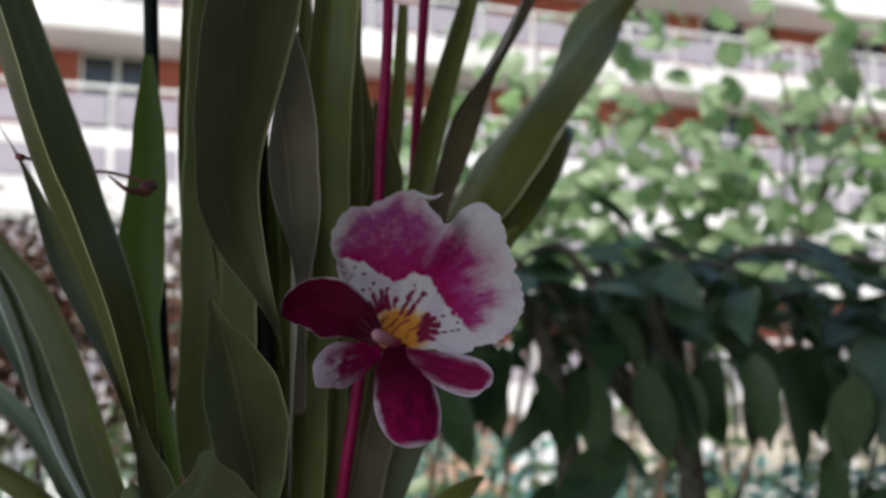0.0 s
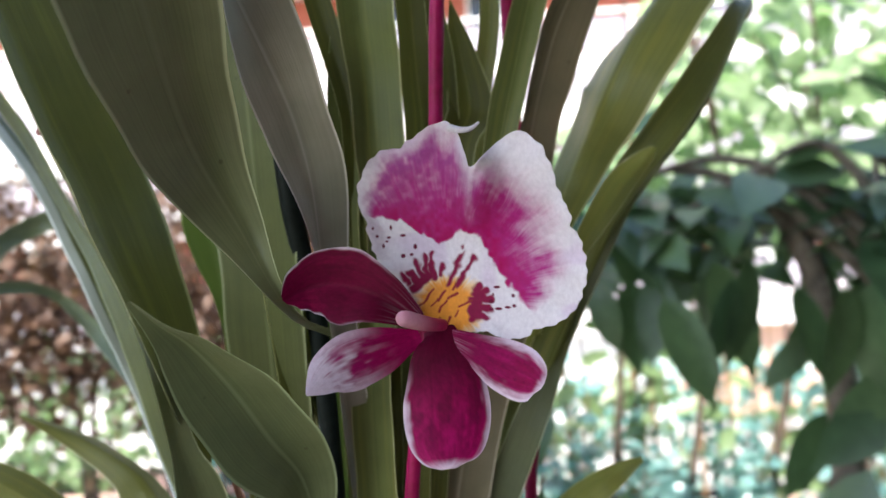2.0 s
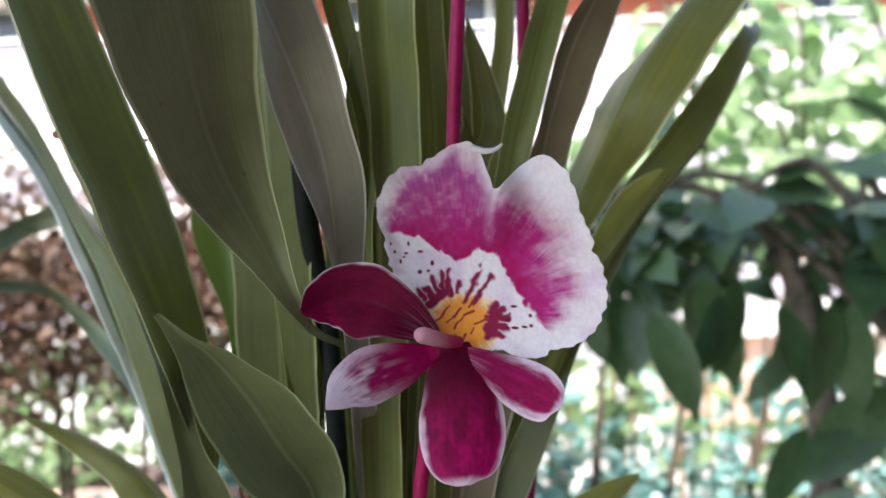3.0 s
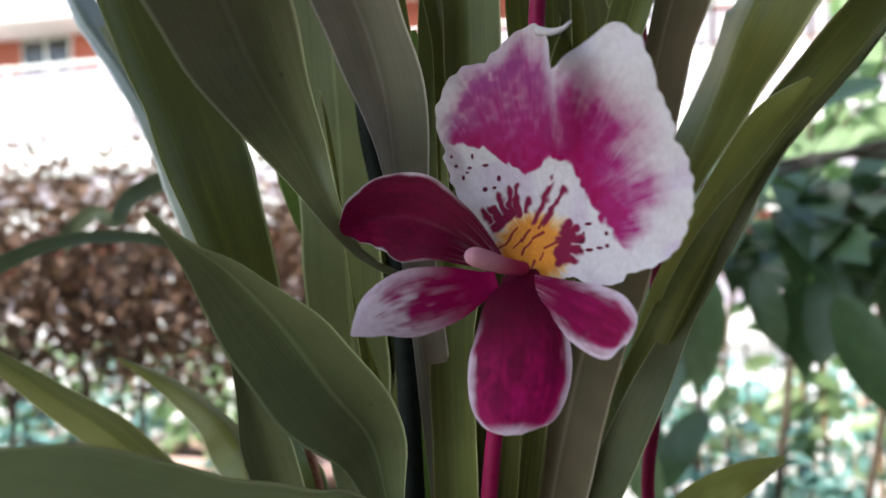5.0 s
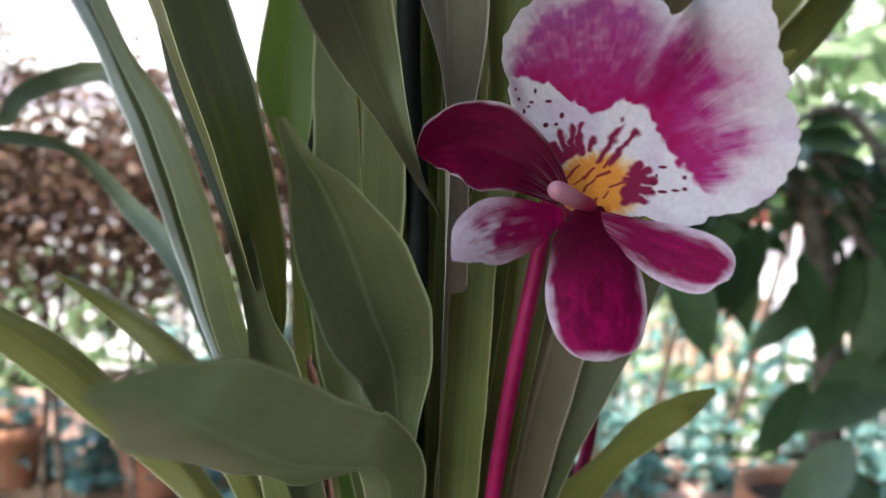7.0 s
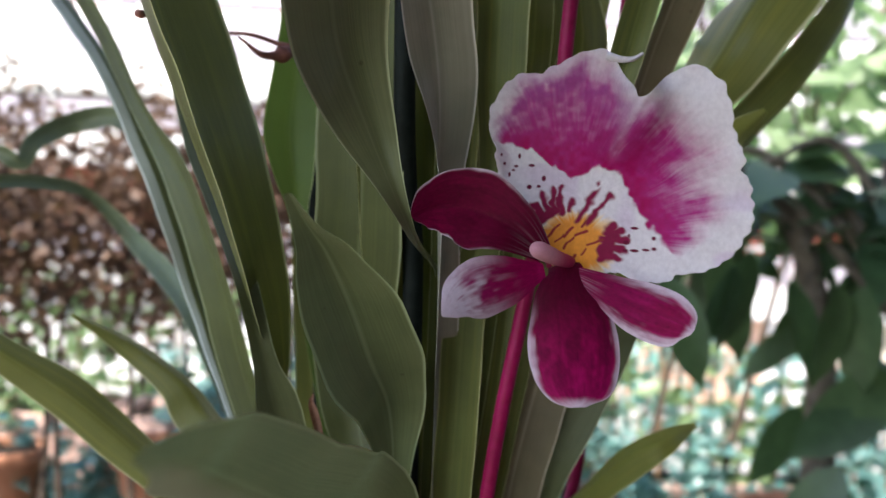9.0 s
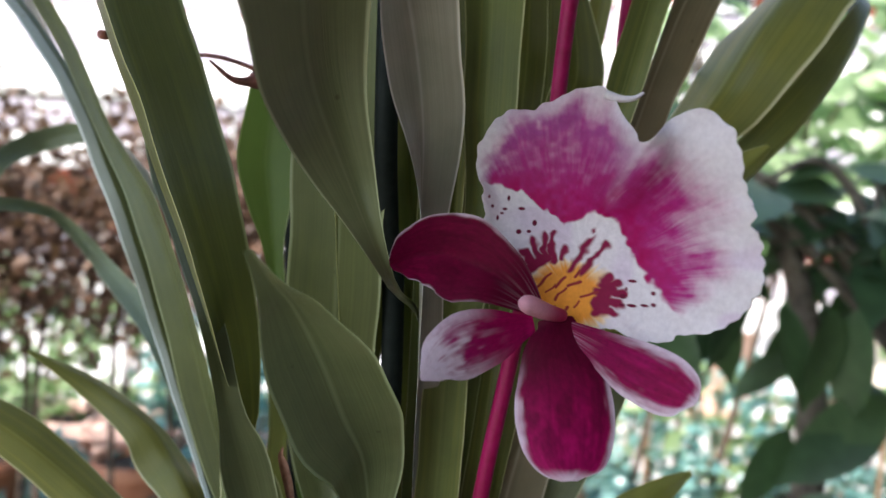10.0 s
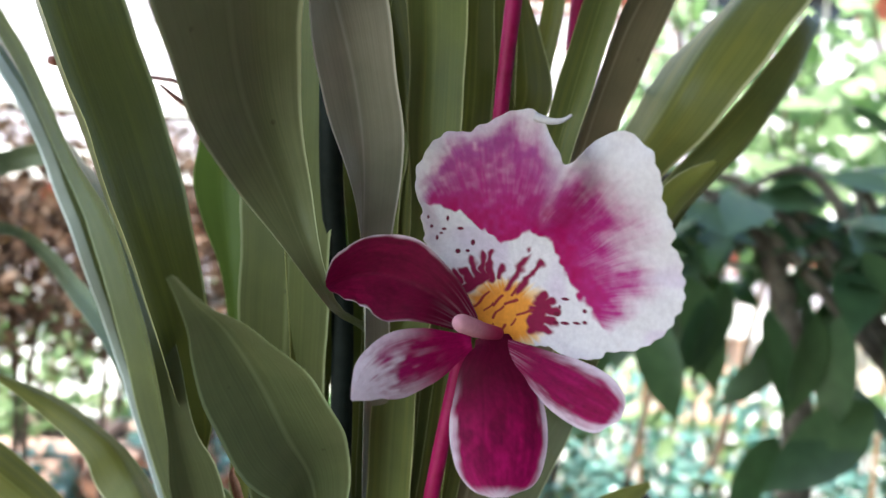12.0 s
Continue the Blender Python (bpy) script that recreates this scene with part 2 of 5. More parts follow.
# Rusty brown, darkened: the bush's shade is put into the leaf colour.
BROWN_LEAF = shrub_leaf("conifer_leaf_brown", (0.05, 0.024, 0.017), (0.145, 0.08, 0.053), 0.22, 0.6)
BUSH_LEAF = shrub_leaf("bush_leaf_pale_blue_green", (0.14, 0.31, 0.34), (0.33, 0.49, 0.53), 0.45, 0.3)
FRESH_LEAF = shrub_leaf("planter_leaf_fresh", (0.095, 0.16, 0.075), (0.2, 0.275, 0.15), 0.4, 0.4)

# ---- mesh helpers ----
def mesh_object(name, verts, faces, mat, parent=None, label="", smooth=True, uvs=None, colours=None):
    me = bpy.data.meshes.new(name)
    me.from_pydata([tuple(v) for v in verts], [], faces)
    me.materials.append(mat)
    if smooth:
        me.polygons.foreach_set("use_smooth", [True] * len(me.polygons))
    if uvs is not None:
        layer = me.uv_layers.new(name="UVMap")
        idx = np.empty(len(me.loops), int)
        me.loops.foreach_get("vertex_index", idx)
        layer.data.foreach_set("uv", np.asarray(uvs, float)[idx].ravel())
    if colours is not None:
        layer = me.color_attributes.new("markings", "FLOAT_COLOR", "POINT")
        layer.data.foreach_set("color", np.hstack([colours, np.ones((len(colours), 1))]).ravel())
    me.update()
    ob = new(name, me)
    ob.parent = parent
    if label:
        tagged(ob, label)
    return ob


def part(name, bm, mat, parent, label="", smooth=False):
    me = bpy.data.meshes.new(name)
    bm.to_mesh(me)
    bm.free()
    me.materials.append(mat)
    if smooth:
        me.polygons.foreach_set("use_smooth", [True] * len(me.polygons))
    ob = new(name, me)
    ob.parent = parent
    if label:
        tagged(ob, label)
    return ob


def thing(name, at, label, category, group="", kind=""):
    ob = new(name)
    ob.empty_display_size = 0.05
    ob.location = at
    bpy.context.view_layer.update()
    return tagged(ob, label, category, group, kind)


def put_under(ob, parent):
    """Keep the mesh where it was modelled, in world metres, under a thing that stands elsewhere."""
    ob.parent = parent
    ob.matrix_parent_inverse = Matrix.Translation(parent.location).inverted()
    return ob


def box_bm(x0, x1, y0, y1, z0, z1, bevel=0.0):
    bm = bmesh.new()
    bmesh.ops.create_cube(bm, size=1.0)
    bmesh.ops.scale(bm, vec=(x1 - x0, y1 - y0, z1 - z0), verts=bm.verts)
    bmesh.ops.translate(bm, vec=((x0 + x1) / 2, (y0 + y1) / 2, (z0 + z1) / 2), verts=bm.verts)
    if bevel:
        bmesh.ops.bevel(bm, geom=bm.edges[:], offset=bevel, segments=2, affect="EDGES", profile=0.5)
    return bm


def spline(points, n):
    """Catmull-Rom through rows of numbers, n rows out."""
    p = np.asarray(points, float)
    p = np.vstack([2 * p[0] - p[1], p, 2 * p[-1] - p[-2]])
    u = np.linspace(0, len(p) - 3 - 1e-9, n)
    i = u.astype(int)
    t = (u - i)[:, None]
    a, b, c, d = p[i], p[i + 1], p[i + 2], p[i + 3]
    return 0.5 * (2 * b + (c - a) * t + (2 * a - 5 * b + 4 * c - d) * t**2 + (3 * b - a - 3 * c + d) * t**3)


def unit(v):
    return v / np.maximum(np.linalg.norm(v, axis=-1, keepdims=True), 1e-9)


def tube(path, radius, sides=10, bulge=()):
    """A closed round rod along a path; radius: a number, or one for each row."""
    p = np.asarray(path, float)
    r = np.broadcast_to(np.asarray(radius, float), (len(p),)).copy()
    for at, size, width in bulge:
        r *= 1 + size * np.exp(-((np.arange(len(p)) - at * (len(p) - 1)) / width) ** 2)
    t = unit(np.gradient(p, axis=0))
    side = unit(np.cross(t, (0.31, 0.9, 0.17)))
    other = np.cross(t, side)
    a = np.linspace(0, 2 * np.pi, sides, endpoint=False)
    ring = np.cos(a)[None, :, None] * side[:, None] + np.sin(a)[None, :, None] * other[:, None]
    v = (p[:, None] + ring * r[:, None, None]).reshape(-1, 3)
    f = [(i * sides + j, i * sides + (j + 1) % sides, (i + 1) * sides + (j + 1) % sides, (i + 1) * sides + j) for i in range(len(p) - 1) for j in range(sides)]
    f += [tuple(range(sides - 1, -1, -1)), tuple(range((len(p) - 1) * sides, len(p) * sides))]
    return v, f


def ribbon(stations, seen_from=(-0.012, -0.2, 1.02), twist=0.0, fold=20.0, n=44, m=13, thick=0.0007, wave=0.0, seed=0, cup=0.0, crease=0.0):
    """A leaf or petal along stations (x, y, z, width, and a turn about its length where it has one): a folded blade with real thickness. Returns vertices, faces, uv, across, along."""
    s = spline(stations, n)
    p, w = s[:, :3], np.maximum(s[:, 3], 0.0003)
    t = unit(np.gradient(p, axis=0))
    face = unit(np.asarray(seen_from) - p)
    nrm = unit(face - (face * t).sum(1, keepdims=True) * t)
    ang = np.radians(twist + (s[:, 4:5] if s.shape[1] > 4 else np.zeros((n, 1))))
    nrm = unit(nrm * np.cos(ang) + np.cross(t, nrm) * np.sin(ang))
    side = np.cross(nrm, t)
    a = np.sin(np.linspace(-np.pi / 2, np.pi / 2, m))
    arms = np.sqrt((a - crease) ** 2 + 0.004) - math.sqrt(crease**2 + 0.004)
    rise = np.sin(np.radians(fold)) * arms - cup * a**2
    length = np.concatenate([[0], np.cumsum(np.linalg.norm(np.diff(p, axis=0), axis=1))])
    rng = np.random.RandomState(seed + 7)
    ph = rng.rand(4) * 6.28
    ripple = wave * (np.sin(length[:, None] * 160 + ph[0] + 1.1 * np.sign(a)[None]) + 0.6 * np.sin(length[:, None] * 71 + ph[1] + 2.0 * np.sign(a)[None])) * np.abs(a)[None] ** 3
    wob = 1 + 0.025 * np.sin(length[:, None] * 90 + ph[2]) + 0.02 * np.sin(length[:, None] * 230 + ph[3])
    front = p[:, None] + side[:, None] * (a[None, :, None] * (w[:, None] * wob)[:, :, None] / 2 * math.cos(math.radians(fold))) + nrm[:, None] * ((rise[None] * w[:, None] / 2 + ripple)[:, :, None])
    body = thick * (1 - np.abs(a) ** 4)[None, :, None] * np.minimum(1, w / 0.004)[:, None, None]
    back = front - nrm[:, None] * body
    v = np.vstack([front.reshape(-1, 3), back.reshape(-1, 3)])
    k = n * m
    f = []
    rim = max(1, m // 14)
    for i in range(n - 1):
        for j in range(m - 1):
            q = (i * m + j, i * m + j + 1, (i + 1) * m + j + 1, (i + 1) * m + j)
            f.append(q)
            if j < rim or j >= m - 1 - rim:
                f.append(tuple(k + c for c in reversed(q)))
    across = np.broadcast_to((a + 1) / 2, (n, m)).ravel()
    along = np.broadcast_to(length[:, None], (n, m)).ravel()
    uv = np.stack([np.tile(across, 2), np.tile(along, 2)], 1)
    return v, f, uv, np.tile(across, 2), np.tile(along / length[-1], 2)


def blade(length, width, fold=0.25, droop=0.25, rows=7, tip=0.8):
    """A small pointed leaf lying along +y, 24 triangles or so: vertices and faces."""
    v, f = [], []
    for i in range(rows + 1):
        u = i / rows
        h = width / 2 * (math.sin(math.pi * min(1, u**0.8)) ** 0.75 if u < tip else math.sin(math.pi * tip**0.8) ** 0.75 * ((1 - u) / (1 - tip)) ** 1.6)
        z = -droop * length * u * u
        v += [(-h, u * length, z + fold * h), (0, u * length, z), (h, u * length, z + fold * h)]
    for i in range(rows):
        for j in (0, 1):
            f.append((i * 3 + j, i * 3 + j + 1, i * 3 + j + 4, i * 3 + j + 3))
    return np.array(v), f


def basis_of(direction, face):
    y = unit(np.asarray(direction, float))
    z = unit(face - (face * y).sum(-1, keepdims=True) * y)
    return np.stack([np.cross(y, z), y, z], -1)


def many(name, shape, places, directions, faces_to, sizes, mat, parent=None, label=""):
    """Many small leaves in one mesh."""
    v, f = shape
    basis = basis_of(directions, faces_to)
    allv = np.einsum("nij,kj->nki", basis, v) * np.asarray(sizes)[:, None, None] + np.asarray(places)[:, None]
    k = len(v)
    f = np.asarray(f)
    allf = (np.arange(len(places))[:, None, None] * k + f[None]).reshape(-1, f.shape[1])
    me = bpy.data.meshes.new(name)
    me.from_pydata(allv.reshape(-1, 3).tolist(), [], allf.tolist())
    me.materials.append(mat)
    me.polygons.foreach_set("use_smooth", [True] * len(me.polygons))
    ob = new(name, me)
    ob.parent = parent
    tagged(ob, label, kind="stuff")
    return ob


def single_leaves(mesh_list, places, directions, faces_to, sizes, parent, rng):
    """Leaves that can be told apart, each an object on a shared mesh."""
    basis = basis_of(directions, faces_to)
    for q, b, s in zip(places, basis, sizes):
        ob = new("leaf", mesh_list[rng.randint(len(mesh_list))])
        ob.parent = parent
        ob.matrix_parent_inverse = Matrix.Translation(parent.location).inverted()
        ob.matrix_basis = Matrix.Translation(q) @ Matrix(b.tolist()).to_4x4() @ Matrix.Scale(s, 4)


def leaf_mesh(name, shape, mat):
    me = bpy.data.meshes.new(name)
    me.from_pydata(shape[0].tolist(), [], shape[1])
    me.materials.append(mat)
    me.polygons.foreach_set("use_smooth", [True] * len(me.polygons))
    return me


def from_plant(azimuth, elevation, distance):
    """A place seen from the flower's front: degrees to the left, degrees up, metres."""
    a, e = np.radians(azimuth), np.radians(elevation)
    return np.stack([-np.sin(a) * np.cos(e), np.cos(a) * np.cos(e), np.sin(e)], -1) * np.asarray(distance)[..., None] + (-0.01, -0.18, 1.02)


# ---- the setting: terrace under an added roof, garden below, house across ----
def structure(name, bm, mat, label):
    ob = part(name, bm, mat, None)
    return tagged(ob, label, "", "", "structure")


structure("floor", box_bm(-4.5, 4.5, -2.4, 2.45, -0.16, 0.0), TILE, "brown terracotta-tiled terrace floor")
# Two dark walls and a roof out of view, added to steer the light.
structure("added_wall_south", box_bm(-0.3, 4.5, -2.65, -2.4, -0.16, 2.6), ADDED_WALL, "unseen grey wall added behind the terrace to cut front light")
structure("added_wall_east", box_bm(1.2, 1.45, -2.4, 0.35, 0.0, 2.449), ADDED_WALL, "unseen grey side wall added to darken the right side")
structure("added_roof", box_bm(-1.05, 1.8, -2.65, -0.12, 2.45, 2.6), WOOD, "unseen brown wooden roof added to keep sun off the orchid")
ground_bm = bmesh.new()
bmesh.ops.create_grid(ground_bm, x_segments=40, y_segments=40, size=900)
bmesh.ops.translate(ground_bm, vec=(0, 0, -4.06), verts=ground_bm.verts)
structure("ground", ground_bm, LAWN, "grassy garden ground below the terrace")
structure("pavement", box_bm(-60, 60, 9.0, 18.6, -4.05, -3.98), PAVING, "pale paved yard before the apartment house")


def apartment_house():
    house = thing("apartment_building", (0, 20, -4.05), "white apartment building with red walls and panelled balconies", "building")
    panel_me = rail_me = post_me = None
    for storey, top in enumerate((-1.05, 1.95, 4.95, 7.95, 10.95)):
        deep = 1.95 if storey == 2 else 0.75
        put_under(part("balcony_slab", box_bm(-30, 30, 18.85, 20.6, top - deep, top, 0.03), PLASTER, None), house)
        put_under(part("wall", box_bm(-30, 30, 20.6, 20.9, top, top + 2.24), RED_WALL if storey != 1 else BEIGE, None), house)
        for k in range(20):
            x = -28.5 + 3 * k
            if (k + storey) % 3 != 1:
                win = put_under(part("window", box_bm(x - 0.85, x + 0.85, 20.52, 20.62, top + 0.25, top + 2.2), WHITE_METAL, None), house)
                for sx in (-0.42, 0.42):
                    pane = part("pane", box_bm(x + sx - 0.36, x + sx + 0.36, 20.5, 20.515, top + 0.33, top + 2.12), GLASS, win)
                    pane.matrix_parent_inverse = win.matrix_parent_inverse
                    pane.matrix_parent_inverse = Matrix.Identity(4)
        rail = put_under(part("balcony_rail", box_bm(-30, 30, 18.9, 18.98, top + 0.94, top + 1.02, 0.01), WHITE_METAL, None), house)
        if panel_me is None:
            panel_me = part("rail_panel", box_bm(-0.68, 0.68, -0.015, 0.015, 0.1, 0.8), RAIL_PANEL, None)
            post_me = part("rail_post", box_bm(-0.03, 0.03, -0.03, 0.03, 0.0, 0.95), WHITE_METAL, None)
        for k in range(40):
            for src, dx in ((panel_me, 0.75), (post_me, 0.0)):
                ob = new(src.name.split(".")[0], src.data)
                ob.location = (-30 + 1.5 * k + dx, 18.94, top)
                put_under(ob, house)
    for k in range(40):
        ob = new("parapet_panel", panel_me.data)
        ob.location = (-29.25 + 1.5 * k, 18.83, 3.75)
        put_under(ob, house)
    for src in (panel_me, post_me):
        bpy.data.objects.remove(src)
    for k in range(12):
        x = -30 + 5 * k
        put_under(part("wall_panel", box_bm(x, x + 3.6, 19.4, 19.6, -4.05, -1.8), SALMON if 3 < x < 8 else (BEIGE if x > 0 else PLASTER), None), house)
        put_under(part("pilaster", box_bm(x + 3.6, x + 5.0, 19.2, 19.6, -4.05, -1.8, 0.02), PLASTER, None), house)
    put_under(part("roof", box_bm(-30.5, 30.5, 18.6, 30, 13.19, 13.6, 0.05), PLASTER, None), house)
    put_under(part("rear_block", box_bm(-30, 30, 20.9, 30, -4.05, 13.19), PLASTER, None), house)


apartment_house()


def railing():
    r = thing("railing", (0, 2.36, 0), "thin black iron railing along the terrace edge", "railing", kind="structure")
    put_under(part("top_rail", box_bm(-4.4, 4.4, 2.345, 2.375, 0.93, 0.96, 0.004), IRON, None), r)
    put_under(part("bottom_rail", box_bm(-4.4, 4.4, 2.348, 2.372, 0.1, 0.125, 0.004), IRON, None), r)
    v, f = tube([(0, 0, 0.0), (0, 0, 0.5), (0, 0, 0.93)], 0.0045, 6)
    me = mesh_object("bar", v, f, IRON).data
    bpy.data.objects.remove(bpy.data.objects["bar"])
    for k in range(80):
        ob = new("bar", me)
        ob.location = (-4.35 + 0.11 * k, 2.36, 0)
        put_under(ob, r)


railing()


# ---- pots and planters ----
def lathe(profile, sides=36):
    a = np.linspace(0, 2 * np.pi, sides, endpoint=False)
    v = [(r * math.cos(t), r * math.sin(t), z) for r, z in profile for t in a]
    f = [(i * sides + j, i * sides + (j + 1) % sides, (i + 1) * sides + (j + 1) % sides, (i + 1) * sides + j) for i in range(len(profile) - 1) for j in range(sides)]
    return v, f


def pot(at, radius, height, label, mat=TERRACOTTA):
    p = thing("flower_pot", at, label, "flower pot")
    prof = [(0.0, 0.0), (0.68, 0.0), (0.7, 0.01), (0.88, 0.8), (1.0, 0.8), (1.02, 0.83), (1.02, 0.98), (1.0, 1.0), (0.93, 1.0), (0.9, 0.97), (0.85, 0.84)]
    v, f = lathe([(r * radius, z * height) for r, z in prof])
    mesh_object("pot_body", v, f, mat, p)
    v, f = lathe([(0.86 * radius, 0.86 * height), (0.5 * radius, 0.89 * height), (0.0, 0.9 * height)])
    mesh_object("soil", v, f, SOIL, p)
    return p


def planter(x0, x1, y, z0, z1, label, mat):
    p = thing("planter_box", ((x0 + x1) / 2, y, z0), label, "planter")
    for a, b, c, d in ((x0, x1, y - 0.11, y - 0.095), (x0, x1, y + 0.095, y + 0.11), (x0, x0 + 0.015, y - 0.095, y + 0.095), (x1 - 0.015, x1, y - 0.095, y + 0.095)):
        put_under(part("side", box_bm(a, b, c, d, z0, z1, 0.003), mat, None), p)
    put_under(part("soil", box_bm(x0 + 0.015, x1 - 0.015, y - 0.095, y + 0.095, z0, z1 - 0.03), SOIL, None), p)
    put_under(part("rim", box_bm(x0 - 0.01, x1 + 0.01, y - 0.125, y - 0.1102, z1 - 0.03, z1 + 0.004, 0.003), mat, None), p)
    return p


def bench(x0, x1, y0, y1, h):
    b = thing("bench", ((x0 + x1) / 2, (y0 + y1) / 2, 0), "weathered wooden plant bench by the railing", "bench")
    n = 5
    for k in range(n):
        a = y0 + (y1 - y0) * k / n
        put_under(part("slat", box_bm(x0, x1, a + 0.004, a + (y1 - y0) / n - 0.004, h - 0.025, h, 0.003), WOOD, None), b)
    for x in (x0 + 0.05, x1 - 0.1):
        for y in (y0 + 0.02, y1 - 0.07):
            put_under(part("leg", box_bm(x, x + 0.05, y, y + 0.05, 0, h - 0.025, 0.003), WOOD, None), b)


bench(0.02, 2.6, 1.45, 2.0, 0.16)
bench(-2.6, -0.25, 1.45, 2.0, 0.26)


def planter_plants(place_x, y, z, count, size, mat, label, seed, spread=0.24, tall=0.2, over=0.0):
    """A clump of thin stems with small leaves; over: how far it spills forward over its box."""
    rng = np.random.RandomState(seed)
    g = thing("planter_plant", (place_x, y, z), label, "plant")
    P, D, F, S = [], [], [], []
    for k in range(14):
        base = np.array([rng.uniform(-spread, spread), rng.uniform(-0.07, 0.07), 0])
        lean = over if k % 2 else 0.0
        top = base + (rng.uniform(-0.06, 0.06), rng.uniform(-0.06, 0.06) - lean, tall * rng.uniform(0.55, 1.1) * (0.2 if lean else 1.0))
        pts = spline([base, (base + top) / 2 + (0, 0, 0.4 * lean) + rng.uniform(-0.02, 0.02, 3), top - (0, 0, 0.5 * lean)], 6)
        v, f = tube(pts, 0.0022, 5)
        mesh_object("stem", v, f, CANE, g)
        for c in range(count // 14):
            u = rng.uniform(0.25, 1.0)
            P.append(pts[int(u * 5)] + rng.normal(0, 0.016, 3))
            az = rng.uniform(0, 6.28)
            D.append((math.cos(az), math.sin(az), rng.uniform(-0.4, 0.5)))
            F.append((rng.normal(0, 0.5), rng.normal(-0.3, 0.5), 1.0))
            S.append(size * rng.uniform(0.6, 1.25))
    many("foliage", blade(1, 0.62, 0.3, 0.25, 5), np.array(P), np.array(D), np.array(F), S, mat, g)
    return g


k = 0
for i, x in enumerate((0.34, 0.86, 1.38, 1.9, 2.34)):
    planter(x - 0.25, x + 0.25, 1.62, 0.16, 0.32, "pale pink plastic planter box on the bench", PALE_CLAY)
    planter_plants(x, 1.62, 0.3, 560, 0.042, TEAL_LEAF, "bushy planter plant with small blue-green leaves", 20 + i, 0.25, 0.31, 0.17)
    planter_plants(x + 0.1, 1.86, 0.17, 260, 0.05, FRESH_LEAF, "tall leafy plant with fresh light green leaves", 40 + i, 0.22, 0.56)
for i, x in enumerate((-0.55, -1.05, -1.55, -2.1)):
    planter(x - 0.24, x + 0.24, 1.86, 0.26, 0.42, "pale pink plastic planter box on the bench", PALE_CLAY)
    planter_plants(x, 1.86, 0.4, 240, 0.05, FRESH_LEAF if i % 2 else TEAL_LEAF, "leafy planter plant beside the railing", 60 + i, 0.22, 0.34, 0.12)
for i, x in enumerate((-0.45, -0.8, -1.2, -1.7)):
    planter_plants(x, 1.62, 0.27, 300, 0.045, TEAL_LEAF, "low blue-green plant on the wooden bench", 80 + i, 0.2, 0.22, 0.08)
for x, y, z, r, h in ((-0.62, 1.56, 0.26, 0.09, 0.16), (-0.95, 1.58, 0.26, 0.075, 0.14), (-0.36, 1.6, 0.26, 0.07, 0.13)):
    pot((x, y, z), r, h, "small terracotta flower pot on the wooden bench")
for x, r, h in ((0.62, 0.11, 0.2), (1.17, 0.11, 0.22)):
    pot((x, 1.1, 0.3), r, h, "large terracotta pot with dark soil on a brick stand")
    structure("plinth", box_bm(x - 0.13, x + 0.13, 0.97, 1.23, 0.0, 0.3, 0.004), TERRACOTTA, "low red brick stand")


# ---- shrubs and trees ----
def limb(path, r0, r1, n=14, sides=8):
    p = spline(path, n)
    return tube(p, np.linspace(r0, r1, n), sides)


def wood_mesh(name, limbs, mat, parent, label=""):
    vs, fs = [], []
    for path, r0, r1 in limbs:
        v, f = limb(path, r0, r1)
        o = len(vs)
        vs += list(v)
        fs += [tuple(o + i for i in q) for q in f]
    return put_under(mesh_object(name, vs, fs, mat, None, label), parent)


